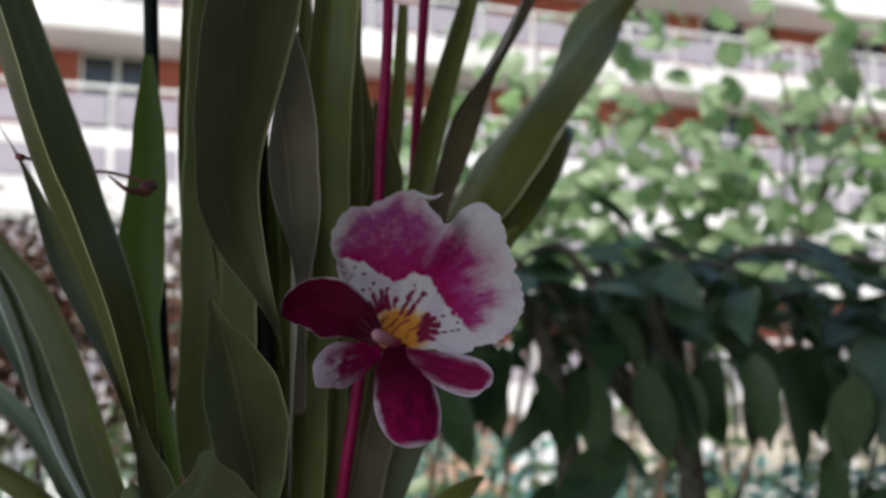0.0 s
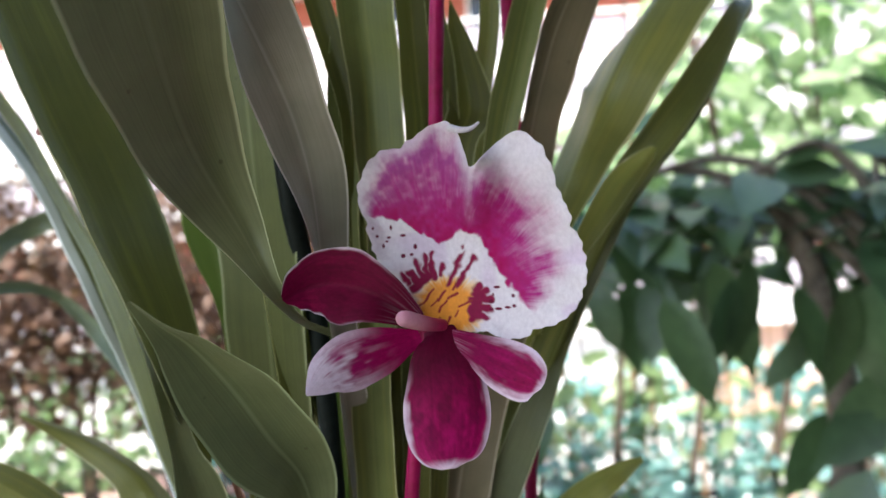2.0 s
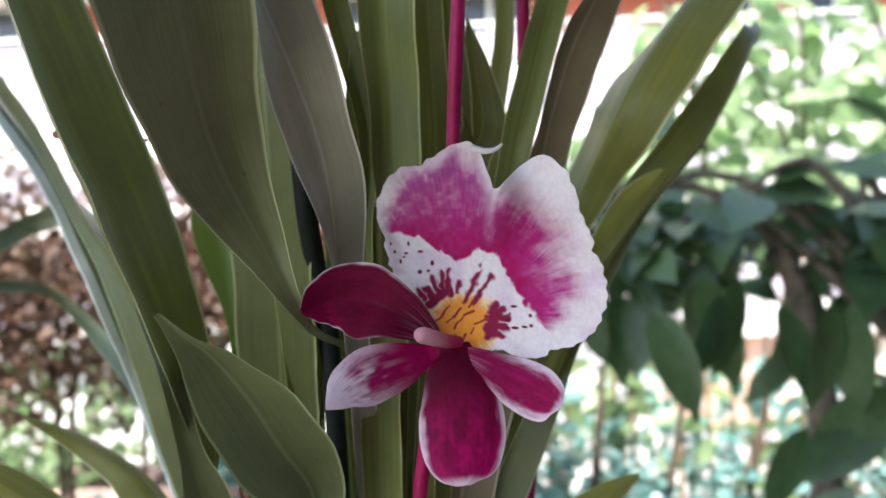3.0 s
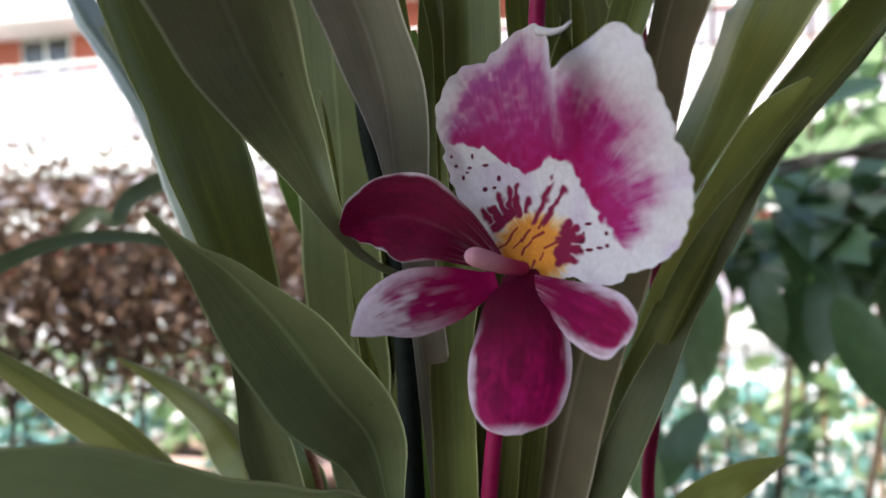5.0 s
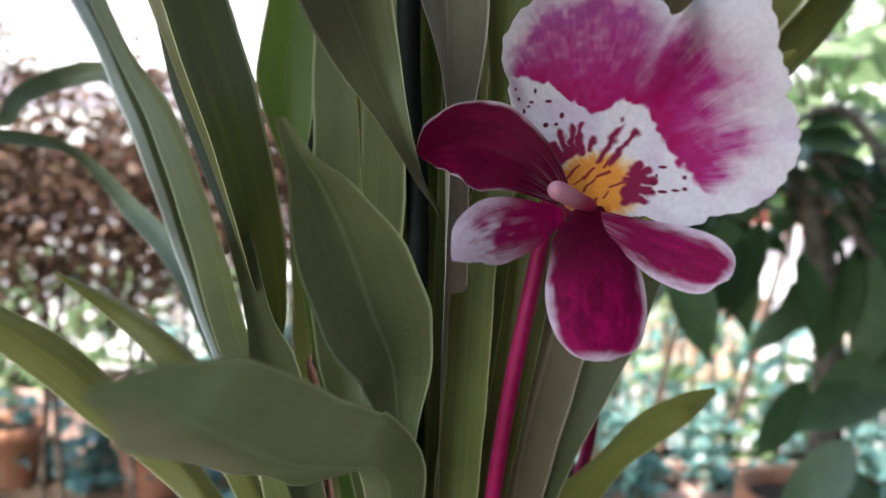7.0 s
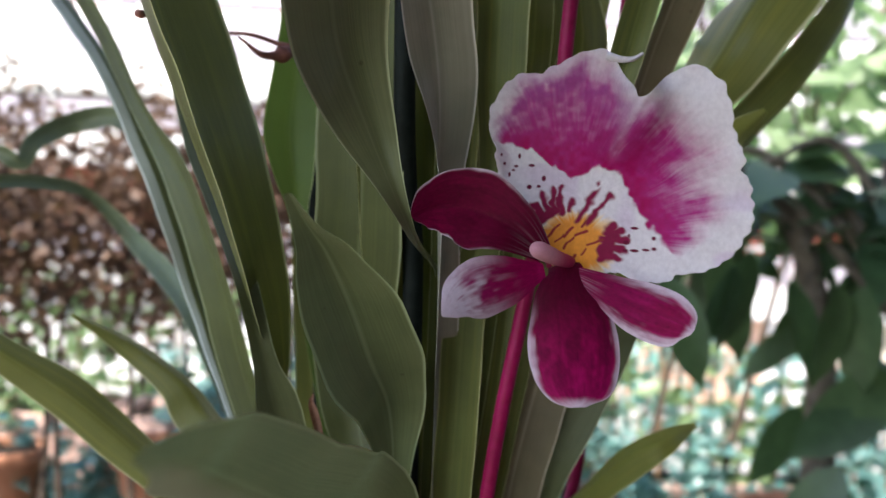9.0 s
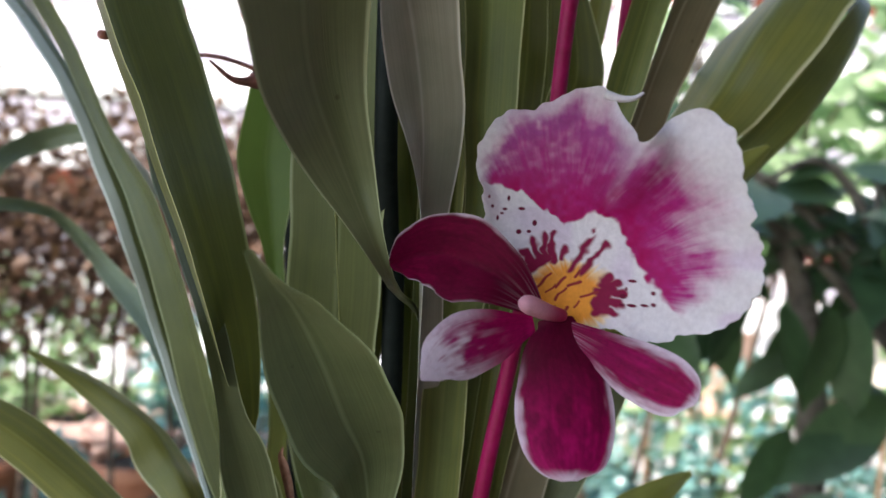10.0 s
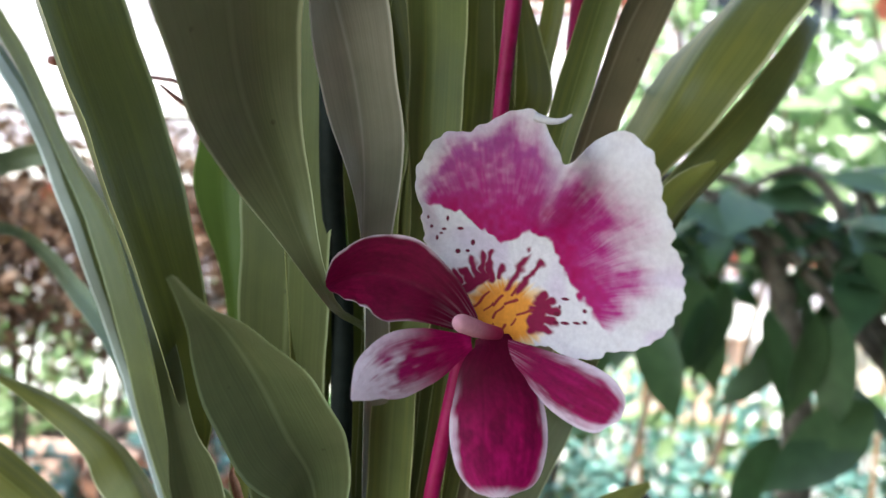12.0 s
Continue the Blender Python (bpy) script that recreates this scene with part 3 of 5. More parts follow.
def dark_shrub():
    """Broad drooping leaves with drawn-out tips, standing beyond the orchid in the added roof's shade."""
    rng = np.random.RandomState(3)
    s = thing("shrub", (0.66, 0.72, 0.0), "dark green shrub with large drooping pointed leaves", "shrub")
    pot_at = from_plant(np.array([-37.0]), np.array([0.0]), np.array([1.05]))[0]
    trunk = [(pot_at[0], pot_at[1], 0.02), (pot_at[0] - 0.02, pot_at[1], 0.4), (pot_at[0] - 0.05, pot_at[1] - 0.02, 0.8), (pot_at[0] - 0.1, pot_at[1], 1.05)]
    limbs = [(trunk, 0.024, 0.014)]
    for az, el in ((-3, 1), (-10, 2), (-16, 0), (-22, 3), (-29, 1), (-36, 3), (-44, 0), (-52, 2)):
        end = from_plant(np.array([az]), np.array([el]), np.array([0.95]))[0]
        limbs.append(([trunk[2], (np.array(trunk[3]) * 0.6 + end * 0.4) + (0, 0.05, 0.02), end], 0.009, 0.003))
    wood_mesh("trunk", limbs, BARK, s, "rough grey-brown bark")
    second = [from_plant(np.array([a]), np.array([e]), np.array([1.0]))[0] for a, e in ((-26, -30), (-26.5, -14), (-25, -4), (-22, 2))]
    wood_mesh("trunk", [(second, 0.02, 0.012)], BARK, s)
    # the dense roof of leaves
    n = 460
    az, el = rng.uniform(-60, 0, n), rng.normal(0.2, 2.2, n)
    P = from_plant(az, el, rng.uniform(0.9, 1.35, n))
    D = np.stack([rng.normal(0, 0.8, n), rng.normal(-0.25, 0.7, n), rng.normal(-0.35, 0.4, n)], -1)
    F = np.stack([rng.normal(0, 0.4, n), rng.normal(-0.2, 0.4, n), np.ones(n)], -1)
    shapes = [blade(0.105, 0.05, 0.25, 0.18), blade(0.115, 0.046, 0.3, 0.3), blade(0.09, 0.048, 0.2, 0.1)]
    meshes = [leaf_mesh("leaf", q, DARK_LEAF) for q in shapes]
    single_leaves(meshes, P[:180], D[:180], F[:180], rng.uniform(0.65, 1.0, 180), s, rng)
    put_under(many("foliage", shapes[0], P[180:], D[180:], F[180:], rng.uniform(0.75, 1.15, n - 180), DARK_LEAF), s)
    # leaves that hang below it, tips down
    hang_az = np.concatenate([np.arange(-3, -58, -2.6), rng.uniform(-56, -2, 16)])
    n = len(hang_az)
    P = from_plant(hang_az + rng.normal(0, 0.4, n), rng.uniform(-5.5, -3, n), rng.uniform(0.8, 1.0, n))
    D = np.stack([rng.normal(0, 0.22, n), rng.normal(-0.1, 0.2, n), -np.ones(n)], -1)
    F = np.stack([rng.normal(0, 0.5, n), -np.ones(n), rng.normal(0.2, 0.2, n)], -1)
    hung = [leaf_mesh("leaf", blade(0.14, 0.055, 0.16, 0.06, 8, 0.78), DARK_LEAF), leaf_mesh("leaf", blade(0.125, 0.046, 0.25, 0.1, 8, 0.76), DARK_LEAF)]
    single_leaves(hung, P, D, F, rng.uniform(0.72, 1.1, n), s, rng)
    # low boughs
    for lo, hi, count in ((-9, -1.5, 12), (-33, -25, 11), (-60, -44, 18)):
        a, e = rng.uniform(lo, hi, count), rng.uniform(-20, -4, count)
        P = from_plant(a, e, rng.uniform(0.9, 1.15, count))
        D = np.stack([rng.normal(-0.6, 0.5, count), rng.normal(-0.2, 0.3, count), rng.normal(-0.7, 0.3, count)], -1)
        F = np.stack([rng.normal(0, 0.4, count), -np.ones(count) * 0.8, rng.uniform(0.2, 1.0, count)], -1)
        single_leaves(hung, P, D, F, rng.uniform(0.8, 1.2, count), s, rng)


dark_shrub()


def light_tree():
    """A sunlit young tree with round thin leaves past the shrub."""
    rng = np.random.RandomState(5)
    t = thing("tree", (1.3, 1.95, 0.0), "young tree with sunlit round light green leaves", "tree")
    limbs, tips = [], []
    for b in range(9):
        a = -6 - 6 * b
        foot = from_plant(np.array([a * 0.85]), np.array([-22.0]), np.array([2.0]))[0]
        mid = from_plant(np.array([a - 1.0]), np.array([3.0]), np.array([1.95]))[0]
        top = from_plant(np.array([a + rng.uniform(-3, 3)]), np.array([rng.uniform(14, 22)]), np.array([2.0]))[0]
        limbs.append(([foot, mid, top], 0.009, 0.003))
        for q in range(3):
            tip = from_plant(np.array([a + rng.uniform(-6, 5)]), np.array([rng.uniform(6, 19)]), np.array([rng.uniform(1.8, 2.2)]))[0]
            limbs.append(([mid, (mid + tip) / 2 + rng.normal(0, 0.03, 3), tip], 0.005, 0.002))
    wood_mesh("trunk", limbs, TWIG, t, "thin dark twigs")
    n = 1150
    az = rng.uniform(-60, -5, n)
    el = 1.5 + np.abs(rng.normal(0, 1, n)) * np.interp(-az, [5, 12, 16, 22, 60], [1.5, 2.5, 6.5, 10, 11])
    keep = el < 24
    az, el = az[keep], el[keep]
    n = len(az)
    P = from_plant(az, el, rng.uniform(1.75, 2.35, n))
    D = np.stack([rng.normal(0, 0.8, n), rng.normal(-0.2, 0.6, n), rng.normal(-0.35, 0.5, n)], -1)
    F = np.stack([rng.normal(0, 0.5, n), rng.normal(-0.6, 0.5, n), rng.uniform(0.2, 1.0, n)], -1)
    S = rng.uniform(0.7, 1.25, n)
    shapes = [blade(0.078, 0.056, 0.2, 0.15, 6, 0.86), blade(0.068, 0.054, 0.25, 0.25, 6, 0.88)]
    meshes = [leaf_mesh("leaf", q, LIGHT_LEAF) for q in shapes]
    single_leaves(meshes, P[:170], D[:170], F[:170], S[:170], t, rng)
    put_under(many("foliage", shapes[0], P[170:], D[170:], F[170:], S[170:], LIGHT_LEAF), t)


light_tree()


def canes():
    rng = np.random.RandomState(9)
    for a in (-8, -12, -13.5, -17, -19, -31, -33.5, -36, -37.5):
        foot = from_plant(np.array([a]), np.array([-16.0]), np.array([2.05]))[0]
        top = from_plant(np.array([a + rng.uniform(-1.5, 1.5)]), np.array([-2.0]), np.array([2.05]))[0]
        c = thing("tall_plant", foot, "thin brown cane with a few light green leaves", "plant", "canes by the railing")
        v, f = tube(spline([(foot[0], foot[1], 0.02), (foot + top) / 2 + rng.normal(0, 0.01, 3), top], 10), 0.006, 7)
        put_under(mesh_object("stem", v, f, CANE), c)
        n = 9
        u = rng.uniform(0.1, 1, n)[:, None]
        me = [leaf_mesh("leaf", blade(0.09, 0.04, 0.2, 0.2), FRESH_LEAF)]
        single_leaves(me, foot * (1 - u) + top * u, np.stack([rng.normal(0, 1, n), rng.normal(-0.3, 0.4, n), rng.normal(-0.4, 0.3, n)], -1), np.stack([np.zeros(n), -np.ones(n), np.ones(n)], -1), rng.uniform(0.7, 1.2, n), c, rng)


canes()


def brown_shrub():
    """A rusty, fine-leaved bush with many gaps."""
    rng = np.random.RandomState(11)
    s = thing("shrub", (-0.9, 1.2, 0.0), "rusty brown fine-leaved bush, half dry", "shrub")
    limbs = []
    centres = []
    for b in range(15):
        a = 2 + 3.7 * b
        foot = from_plant(np.array([a]), np.array([-26.0]), np.array([1.62]))[0]
        foot[2] = 0.02
        mid = from_plant(np.array([a + rng.uniform(-2, 2)]), np.array([-12.0]), np.array([1.6]))[0]
        top = from_plant(np.array([a + rng.uniform(-4, 4)]), np.array([rng.uniform(0, 3.5)]), np.array([rng.uniform(1.5, 1.75)]))[0]
        limbs.append(([foot, mid, top], 0.008, 0.002))
        centres.append(top)
        for q in range(6):
            tip = from_plant(np.array([a + rng.uniform(-5, 5)]), np.array([rng.uniform(-9, 2.5)]), np.array([rng.uniform(1.4, 1.8)]))[0]
            limbs.append(([mid * 0.6 + top * 0.4, (mid + tip) / 2 + rng.normal(0, 0.02, 3), tip], 0.003, 0.001))
            centres.append(tip)
    wood_mesh("trunk", limbs, TWIG, s)
    centres = np.array(centres)
    n = 18500
    P = centres[rng.randint(len(centres), size=n)] + rng.normal(0, 1, (n, 3)) * (0.065, 0.05, 0.055)
    D = rng.normal(0, 1, (n, 3)) + (0, 0, -0.3)
    F = rng.normal(0, 1, (n, 3)) + (0, -0.5, 0.5)
    put_under(many("foliage", blade(0.019, 0.011, 0.3, 0.3, 3), P, D, F, rng.uniform(0.7, 1.5, n), BROWN_LEAF), s)


brown_shrub()


def hedge():
    rng = np.random.RandomState(17)
    h = thing("hedge", (-1.2, 2.9, -0.2), "sunlit light green hedge beyond the railing", "hedge")
    n = 2600
    az, el = rng.uniform(3, 56, n), rng.uniform(-22, -6, n) + rng.normal(0, 1.0, n)
    P = from_plant(az, el, rng.uniform(2.75, 3.3, n))
    D = rng.normal(0, 1, (n, 3)) + (0, 0, -0.2)
    F = rng.normal(0, 0.6, (n, 3)) + (0, -0.5, 0.9)
    put_under(many("foliage", blade(0.055, 0.036, 0.25, 0.2, 4), P, D, F, rng.uniform(0.7, 1.3, n), FRESH_LEAF), h)
    limbs = [([from_plant(np.array([a]), np.array([-50.0]), np.array([4.2]))[0], from_plant(np.array([a + 1.0]), np.array([-20.0]), np.array([3.0]))[0], from_plant(np.array([a]), np.array([-7.0]), np.array([3.0]))[0]], 0.02, 0.006) for a in range(4, 56, 5)]
    wood_mesh("trunk", limbs, TWIG, h)


hedge()


def garden_bushes():
    """Rounded blue-green bushes in the garden past the railing."""
    rng = np.random.RandomState(23)
    for a in (-4, -13, -22, -32, -43, -54):
        foot = from_plant(np.array([a]), np.array([-25.0]), np.array([3.3]))[0]
        b = thing("garden_bush", (foot[0], foot[1], -4.0), "tall blue-green garden bush beyond the railing", "bush", "bushes beyond the railing")
        n = 320
        top = rng.uniform(-11.5, -8.5)
        az, el = a + rng.normal(0, 3.8, n), top - np.abs(rng.normal(0, 7.0, n))
        P = from_plant(az, el, rng.uniform(2.9, 3.7, n))
        D = rng.normal(0, 1, (n, 3)) + (0, 0, -0.2)
        F = rng.normal(0, 0.6, (n, 3)) + (0, -0.4, 0.9)
        put_under(many("foliage", blade(0.06, 0.038, 0.25, 0.2, 4), P, D, F, rng.uniform(0.7, 1.4, n), BUSH_LEAF), b)
        limbs = [([(foot[0] + dx, foot[1], -4.03), (foot[0] + dx * 2, foot[1], -1.5), (foot[0] + dx * 5, foot[1] + 0.1, 0.3)], 0.03, 0.006) for dx in (-0.05, 0.0, 0.06)]
        wood_mesh("trunk", limbs, TWIG, b)


garden_bushes()

# ---- the orchid ----
stool = thing("stool", (-0.03, 0.07, 0), "weathered wooden plant stool under the orchid pot", "stool")
for q in range(5):
    put_under(part("slat", box_bm(-0.2, 0.14, -0.1 + 0.068 * q + 0.003, -0.1 + 0.068 * (q + 1) - 0.003, 0.7, 0.72, 0.003), WOOD, None), stool)
for x in (-0.19, 0.09):
    for y in (-0.09, 0.19):
        put_under(part("leg", box_bm(x, x + 0.04, y, y + 0.04, 0, 0.7, 0.003), WOOD, None), stool)
pot((-0.03, 0.065, 0.72), 0.078, 0.135, "terracotta orchid pot on the wooden stool")

orchid = thing("orchid", (-0.03, 0.065, 0.84), "flowering orchid with long strap leaves and one crimson and white bloom", "orchid")


def strap(stations, mat, label="", pale_share=0.0, **shape):
    """One leaf; a share of its width, counted from one edge, can take a paler grey material."""
    v, f, uv, _, _ = ribbon(stations, seed=len(orchid.children), **shape)
    ob = put_under(mesh_object("leaf", v, f, mat, None, label, uvs=uv), orchid)
    if pale_share:
        ob.data.materials.append(LEAF_PALE_EDGE)
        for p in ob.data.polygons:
            p.material_index = int(max(uv[i][0] for i in p.vertices) <= pale_share + 0.001)
    return ob


strap([(-0.2437, 0.1785, 1.1468, 0.0018, -27), (-0.2277, 0.1653, 1.1346, 0.0142, -28), (-0.2000, 0.1444, 1.1073, 0.0227, -34), (-0.1708, 0.1261, 1.0766, 0.0267, -54), (-0.1499, 0.1129, 1.0531, 0.0268, -48), (-0.1320, 0.1018, 1.0290, 0.0272, -24), (-0.1223, 0.0976, 1.0043, 0.0248, -33), (-0.1134, 0.0999, 0.9744, 0.0192, -20), (-0.0935, 0.0754, 0.9366, 0.0109, -17), (-0.0863, 0.0626, 0.9254, 0.0076, -21), (-0.0668, 0.0612, 0.8825, 0.0064, -24), (-0.0464, 0.0587, 0.8400, 0.0080, -26)], LEAF_MID, "grey-green leaf with a pale grey folded edge", pale_share=0.225, fold=-36, crease=-0.55)
strap([(-0.1720, 0.1083, 1.0961, 0.0060, 24), (-0.1554, 0.1048, 1.0721, 0.0065, 34), (-0.1369, 0.0951, 1.0427, 0.0089, 54), (-0.1173, 0.0805, 1.0184, 0.0148, 55), (-0.1016, 0.0699, 0.9857, 0.0183, 60), (-0.0906, 0.0666, 0.9507, 0.0141, 47), (-0.0703, 0.0619, 0.9005, 0.0088, 21), (-0.0460, 0.0600, 0.8400, 0.0080, 0)], LEAF_MID, "", fold=20)
# Darker leaf tone here stands in for shade from the leaves before it.
strap([(-0.0554, 0.0291, 1.1693, 0.0147, 15), (-0.0548, 0.0348, 1.1015, 0.0262, 18), (-0.0544, 0.0409, 1.0450, 0.0285, 27), (-0.0545, 0.0443, 0.9996, 0.0281, 24), (-0.0556, 0.0534, 0.9591, 0.0237, 17), (-0.0467, 0.0388, 0.9212, 0.0126, 8), (-0.0350, 0.0600, 0.8400, 0.0080, 0)], LEAF_MID, "broad upright leaf behind the others", fold=14, crease=-0.2)
strap([(-0.0824, 0.0615, 0.9512, 0.0071, -6), (-0.0802, 0.0559, 0.9460, 0.0146, -4), (-0.0764, 0.0520, 0.9391, 0.0204, -1), (-0.0716, 0.0505, 0.9224, 0.0212, -5), (-0.0611, 0.0519, 0.8789, 0.0226, -10), (-0.0500, 0.0550, 0.8400, 0.0160, -0)], LEAF_OLIVE, "swollen pale green bulb sheath", fold=-30)
strap([(-0.0370, 0.0590, 1.0700, 0.0030), (-0.0350, 0.0580, 1.0300, 0.0120), (-0.0335, 0.0580, 0.9900, 0.0140), (-0.0320, 0.0580, 0.9500, 0.0140), (-0.0310, 0.0600, 0.9000, 0.0120), (-0.0290, 0.0620, 0.8400, 0.0080)], LEAF_BRIGHT, "", fold=18)
strap([(-0.0150, 0.0660, 1.0500, 0.0040), (-0.0160, 0.0640, 1.0000, 0.0150), (-0.0180, 0.0620, 0.9500, 0.0160), (-0.0210, 0.0620, 0.9000, 0.0140), (-0.0250, 0.0640, 0.8400, 0.0080)], LEAF_OLIVE, "", fold=18)
strap([(-0.0240, 0.0700, 1.0500, 0.0040), (-0.0250, 0.0690, 1.0000, 0.0170), (-0.0260, 0.0680, 0.9500, 0.0180), (-0.0270, 0.0680, 0.9000, 0.0140), (-0.0280, 0.0680, 0.8400, 0.0080)], LEAF_GREEN, "", fold=18)
strap([(-0.1570, 0.0330, 1.1891, 0.0068, -49), (-0.1460, 0.0339, 1.1618, 0.0257, -54), (-0.1295, 0.0374, 1.1162, 0.0390, -66), (-0.1146, 0.0401, 1.0703, 0.0436, -64), (-0.1061, 0.0419, 1.0470, 0.0437, -67), (-0.0976, 0.0388, 1.0270, 0.0398, -66), (-0.0905, 0.0392, 1.0080, 0.0336, -64), (-0.0833, 0.0407, 0.9852, 0.0243, -60), (-0.0783, 0.0416, 0.9683, 0.0118, -55), (-0.0731, 0.0376, 0.9510, 0.0016, -42), (-0.0581, 0.0461, 0.8959, 0.0015, -30), (-0.0426, 0.0542, 0.8400, 0.0080, -20)], LEAF_GREEN, "dark green leaf", fold=32, crease=-0.25)
strap([(-0.1411, 0.0809, 1.0945, 0.0005, -20), (-0.1269, 0.0768, 1.0722, 0.0010, -19), (-0.1191, 0.0736, 1.0554, 0.0055, -18), (-0.1091, 0.0675, 1.0308, 0.0106, -17), (-0.0965, 0.0528, 1.0072, 0.0094, -22), (-0.0857, 0.0384, 0.9868, 0.0078, -27), (-0.0792, 0.0314, 0.9682, 0.0089, -32), (-0.0737, 0.0316, 0.9497, 0.0148, -19), (-0.0588, 0.0355, 0.8981, 0.0073, -21), (-0.0442, 0.0559, 0.8400, 0.0080, -22)], LEAF_GREY, "", fold=20)
strap([(-0.0530, -0.0702, 1.1155, 0.0299, -13), (-0.0551, -0.0469, 1.0915, 0.0379, -13), (-0.0572, -0.0246, 1.0696, 0.0348, -15), (-0.0571, -0.0070, 1.0512, 0.0290, -13), (-0.0500, 0.0017, 1.0320, 0.0154, 5), (-0.0390, 0.0075, 1.0081, 0.0030, -9), (-0.0300, 0.0600, 0.9850, 0.0040, -54), (-0.0300, 0.0660, 0.9200, 0.0060, -54), (-0.0310, 0.0680, 0.8400, 0.0080, -64)], LEAF_GREY, "broad grey-green leaf", fold=30, crease=0.42)
strap([(-0.0570, -0.0615, 1.1278, 0.0157, -72), (-0.0521, -0.0416, 1.1163, 0.0216, -78), (-0.0464, -0.0212, 1.0962, 0.0265, -69), (-0.0398, -0.0026, 1.0749, 0.0226, -28), (-0.0356, 0.0104, 1.0584, 0.0211, -11), (-0.0332, 0.0171, 1.0407, 0.0201, -36), (-0.0326, 0.0218, 1.0175, 0.0170, -62), (-0.0308, 0.0326, 0.9805, 0.0147, -54), (-0.0290, 0.0443, 0.9233, 0.0110, -47), (-0.0267, 0.0536, 0.8400, 0.0080, -42)], LEAF_GREY_SHEEN, "grey-green leaf with a painted silvery sheen", fold=30, crease=0.0)
strap([(-0.0105, 0.0204, 1.2157, 0.0010, -0), (-0.0132, 0.0259, 1.1856, 0.0105, -0), (-0.0153, 0.0325, 1.1412, 0.0164, -3), (-0.0176, 0.0388, 1.0979, 0.0189, -4), (-0.0169, 0.0425, 1.0745, 0.0172, -13), (-0.0168, 0.0414, 1.0523, 0.0158, -16), (-0.0167, 0.0378, 1.0196, 0.0122, -16), (-0.0231, 0.0365, 0.9861, 0.0123, -4), (-0.0240, 0.0376, 0.9529, 0.0132, -4), (-0.0257, 0.0453, 0.8993, 0.0125, -0), (-0.0280, 0.0527, 0.8400, 0.0080, -0)], LEAF_OLIVE, "upright olive leaf", fold=24, crease=-0.2)
strap([(-0.0073, 0.0517, 1.2172, 0.0008), (-0.0067, 0.0539, 1.1872, 0.0064), (-0.0056, 0.0575, 1.1374, 0.0098), (-0.0046, 0.0611, 1.0875, 0.0107), (-0.0042, 0.0623, 1.0717, 0.0117), (-0.0043, 0.0654, 1.0559, 0.0119), (-0.0080, 0.0550, 1.0000, 0.0070), (-0.0120, 0.0500, 0.9500, 0.0080), (-0.0183, 0.0553, 0.8950, 0.0072), (-0.0246, 0.0605, 0.8400, 0.0080)], LEAF_GREEN, "", fold=24)
strap([(0.0080, 0.0713, 1.1034, 0.0005, -1), (0.0104, 0.0701, 1.0842, 0.0111, -3), (0.0121, 0.0691, 1.0666, 0.0162, -7), (0.0074, 0.0624, 1.0525, 0.0135, 5), (0.0039, 0.0586, 1.0198, 0.0100, 3), (-0.0056, 0.0593, 0.9516, 0.0072, 2), (-0.0139, 0.0600, 0.8958, 0.0068, 1), (-0.0216, 0.0605, 0.8400, 0.0080, 0)], LEAF_GREEN, "fresh green leaf", fold=24)
strap([(0.0772, 0.0988, 1.2199, 0.0005, -7), (0.0676, 0.0920, 1.1926, 0.0070, -8), (0.0515, 0.0787, 1.1481, 0.0110, -11), (0.0351, 0.0654, 1.1036, 0.0127, -9), (0.0267, 0.0582, 1.0756, 0.0122, -1), (0.0207, 0.0524, 1.0541, 0.0107, 4), (0.0120, 0.0600, 1.0117, 0.0094, 2), (-0.0005, 0.0800, 0.9562, 0.0086, 1), (-0.0117, 0.0780, 0.8981, 0.0079, 0), (-0.0222, 0.0590, 0.8400, 0.0080, 0)], LEAF_OLIVE, "olive leaf with a brownish edge", fold=28, crease=0.2)
strap([(0.0969, 0.0830, 1.1761, 0.0025, -45), (0.0839, 0.0814, 1.1601, 0.0123, -52), (0.0638, 0.0736, 1.1275, 0.0189, -77), (0.0447, 0.0660, 1.0955, 0.0219, -48), (0.0364, 0.0640, 1.0740, 0.0208, -53), (0.0309, 0.0657, 1.0541, 0.0183, -50), (0.0181, 0.0709, 1.0026, 0.0225, -30), (0.0078, 0.0704, 0.9725, 0.0240, -16), (-0.0030, 0.0664, 0.9260, 0.0200, -14), (-0.0086, 0.0660, 0.8832, 0.0140, -14), (-0.0220, 0.0656, 0.8400, 0.0080, -0)], LEAF_BROWN, "grey-brown leaf", fold=28, crease=-0.2)
strap([(0.1712, 0.1287, 1.1923, 0.0127, 25), (0.1471, 0.1203, 1.1735, 0.0315, 23), (0.1163, 0.1003, 1.1407, 0.0423, 61), (0.0858, 0.0789, 1.1097, 0.0442, 56), (0.0658, 0.0660, 1.0857, 0.0416, 43), (0.0540, 0.0639, 1.0648, 0.0333, 31), (0.0478, 0.0808, 1.0469, 0.0248, 23), (0.0363, 0.0790, 1.0218, 0.0148, -8), (0.0189, 0.0791, 0.9850, 0.0100, -9), (0.0017, 0.0737, 0.9137, 0.0089, -4), (-0.0117, 0.0653, 0.8400, 0.0080, -0)], LEAF_YELLOW, "broad yellow-green leaf", fold=-34, crease=0.2)
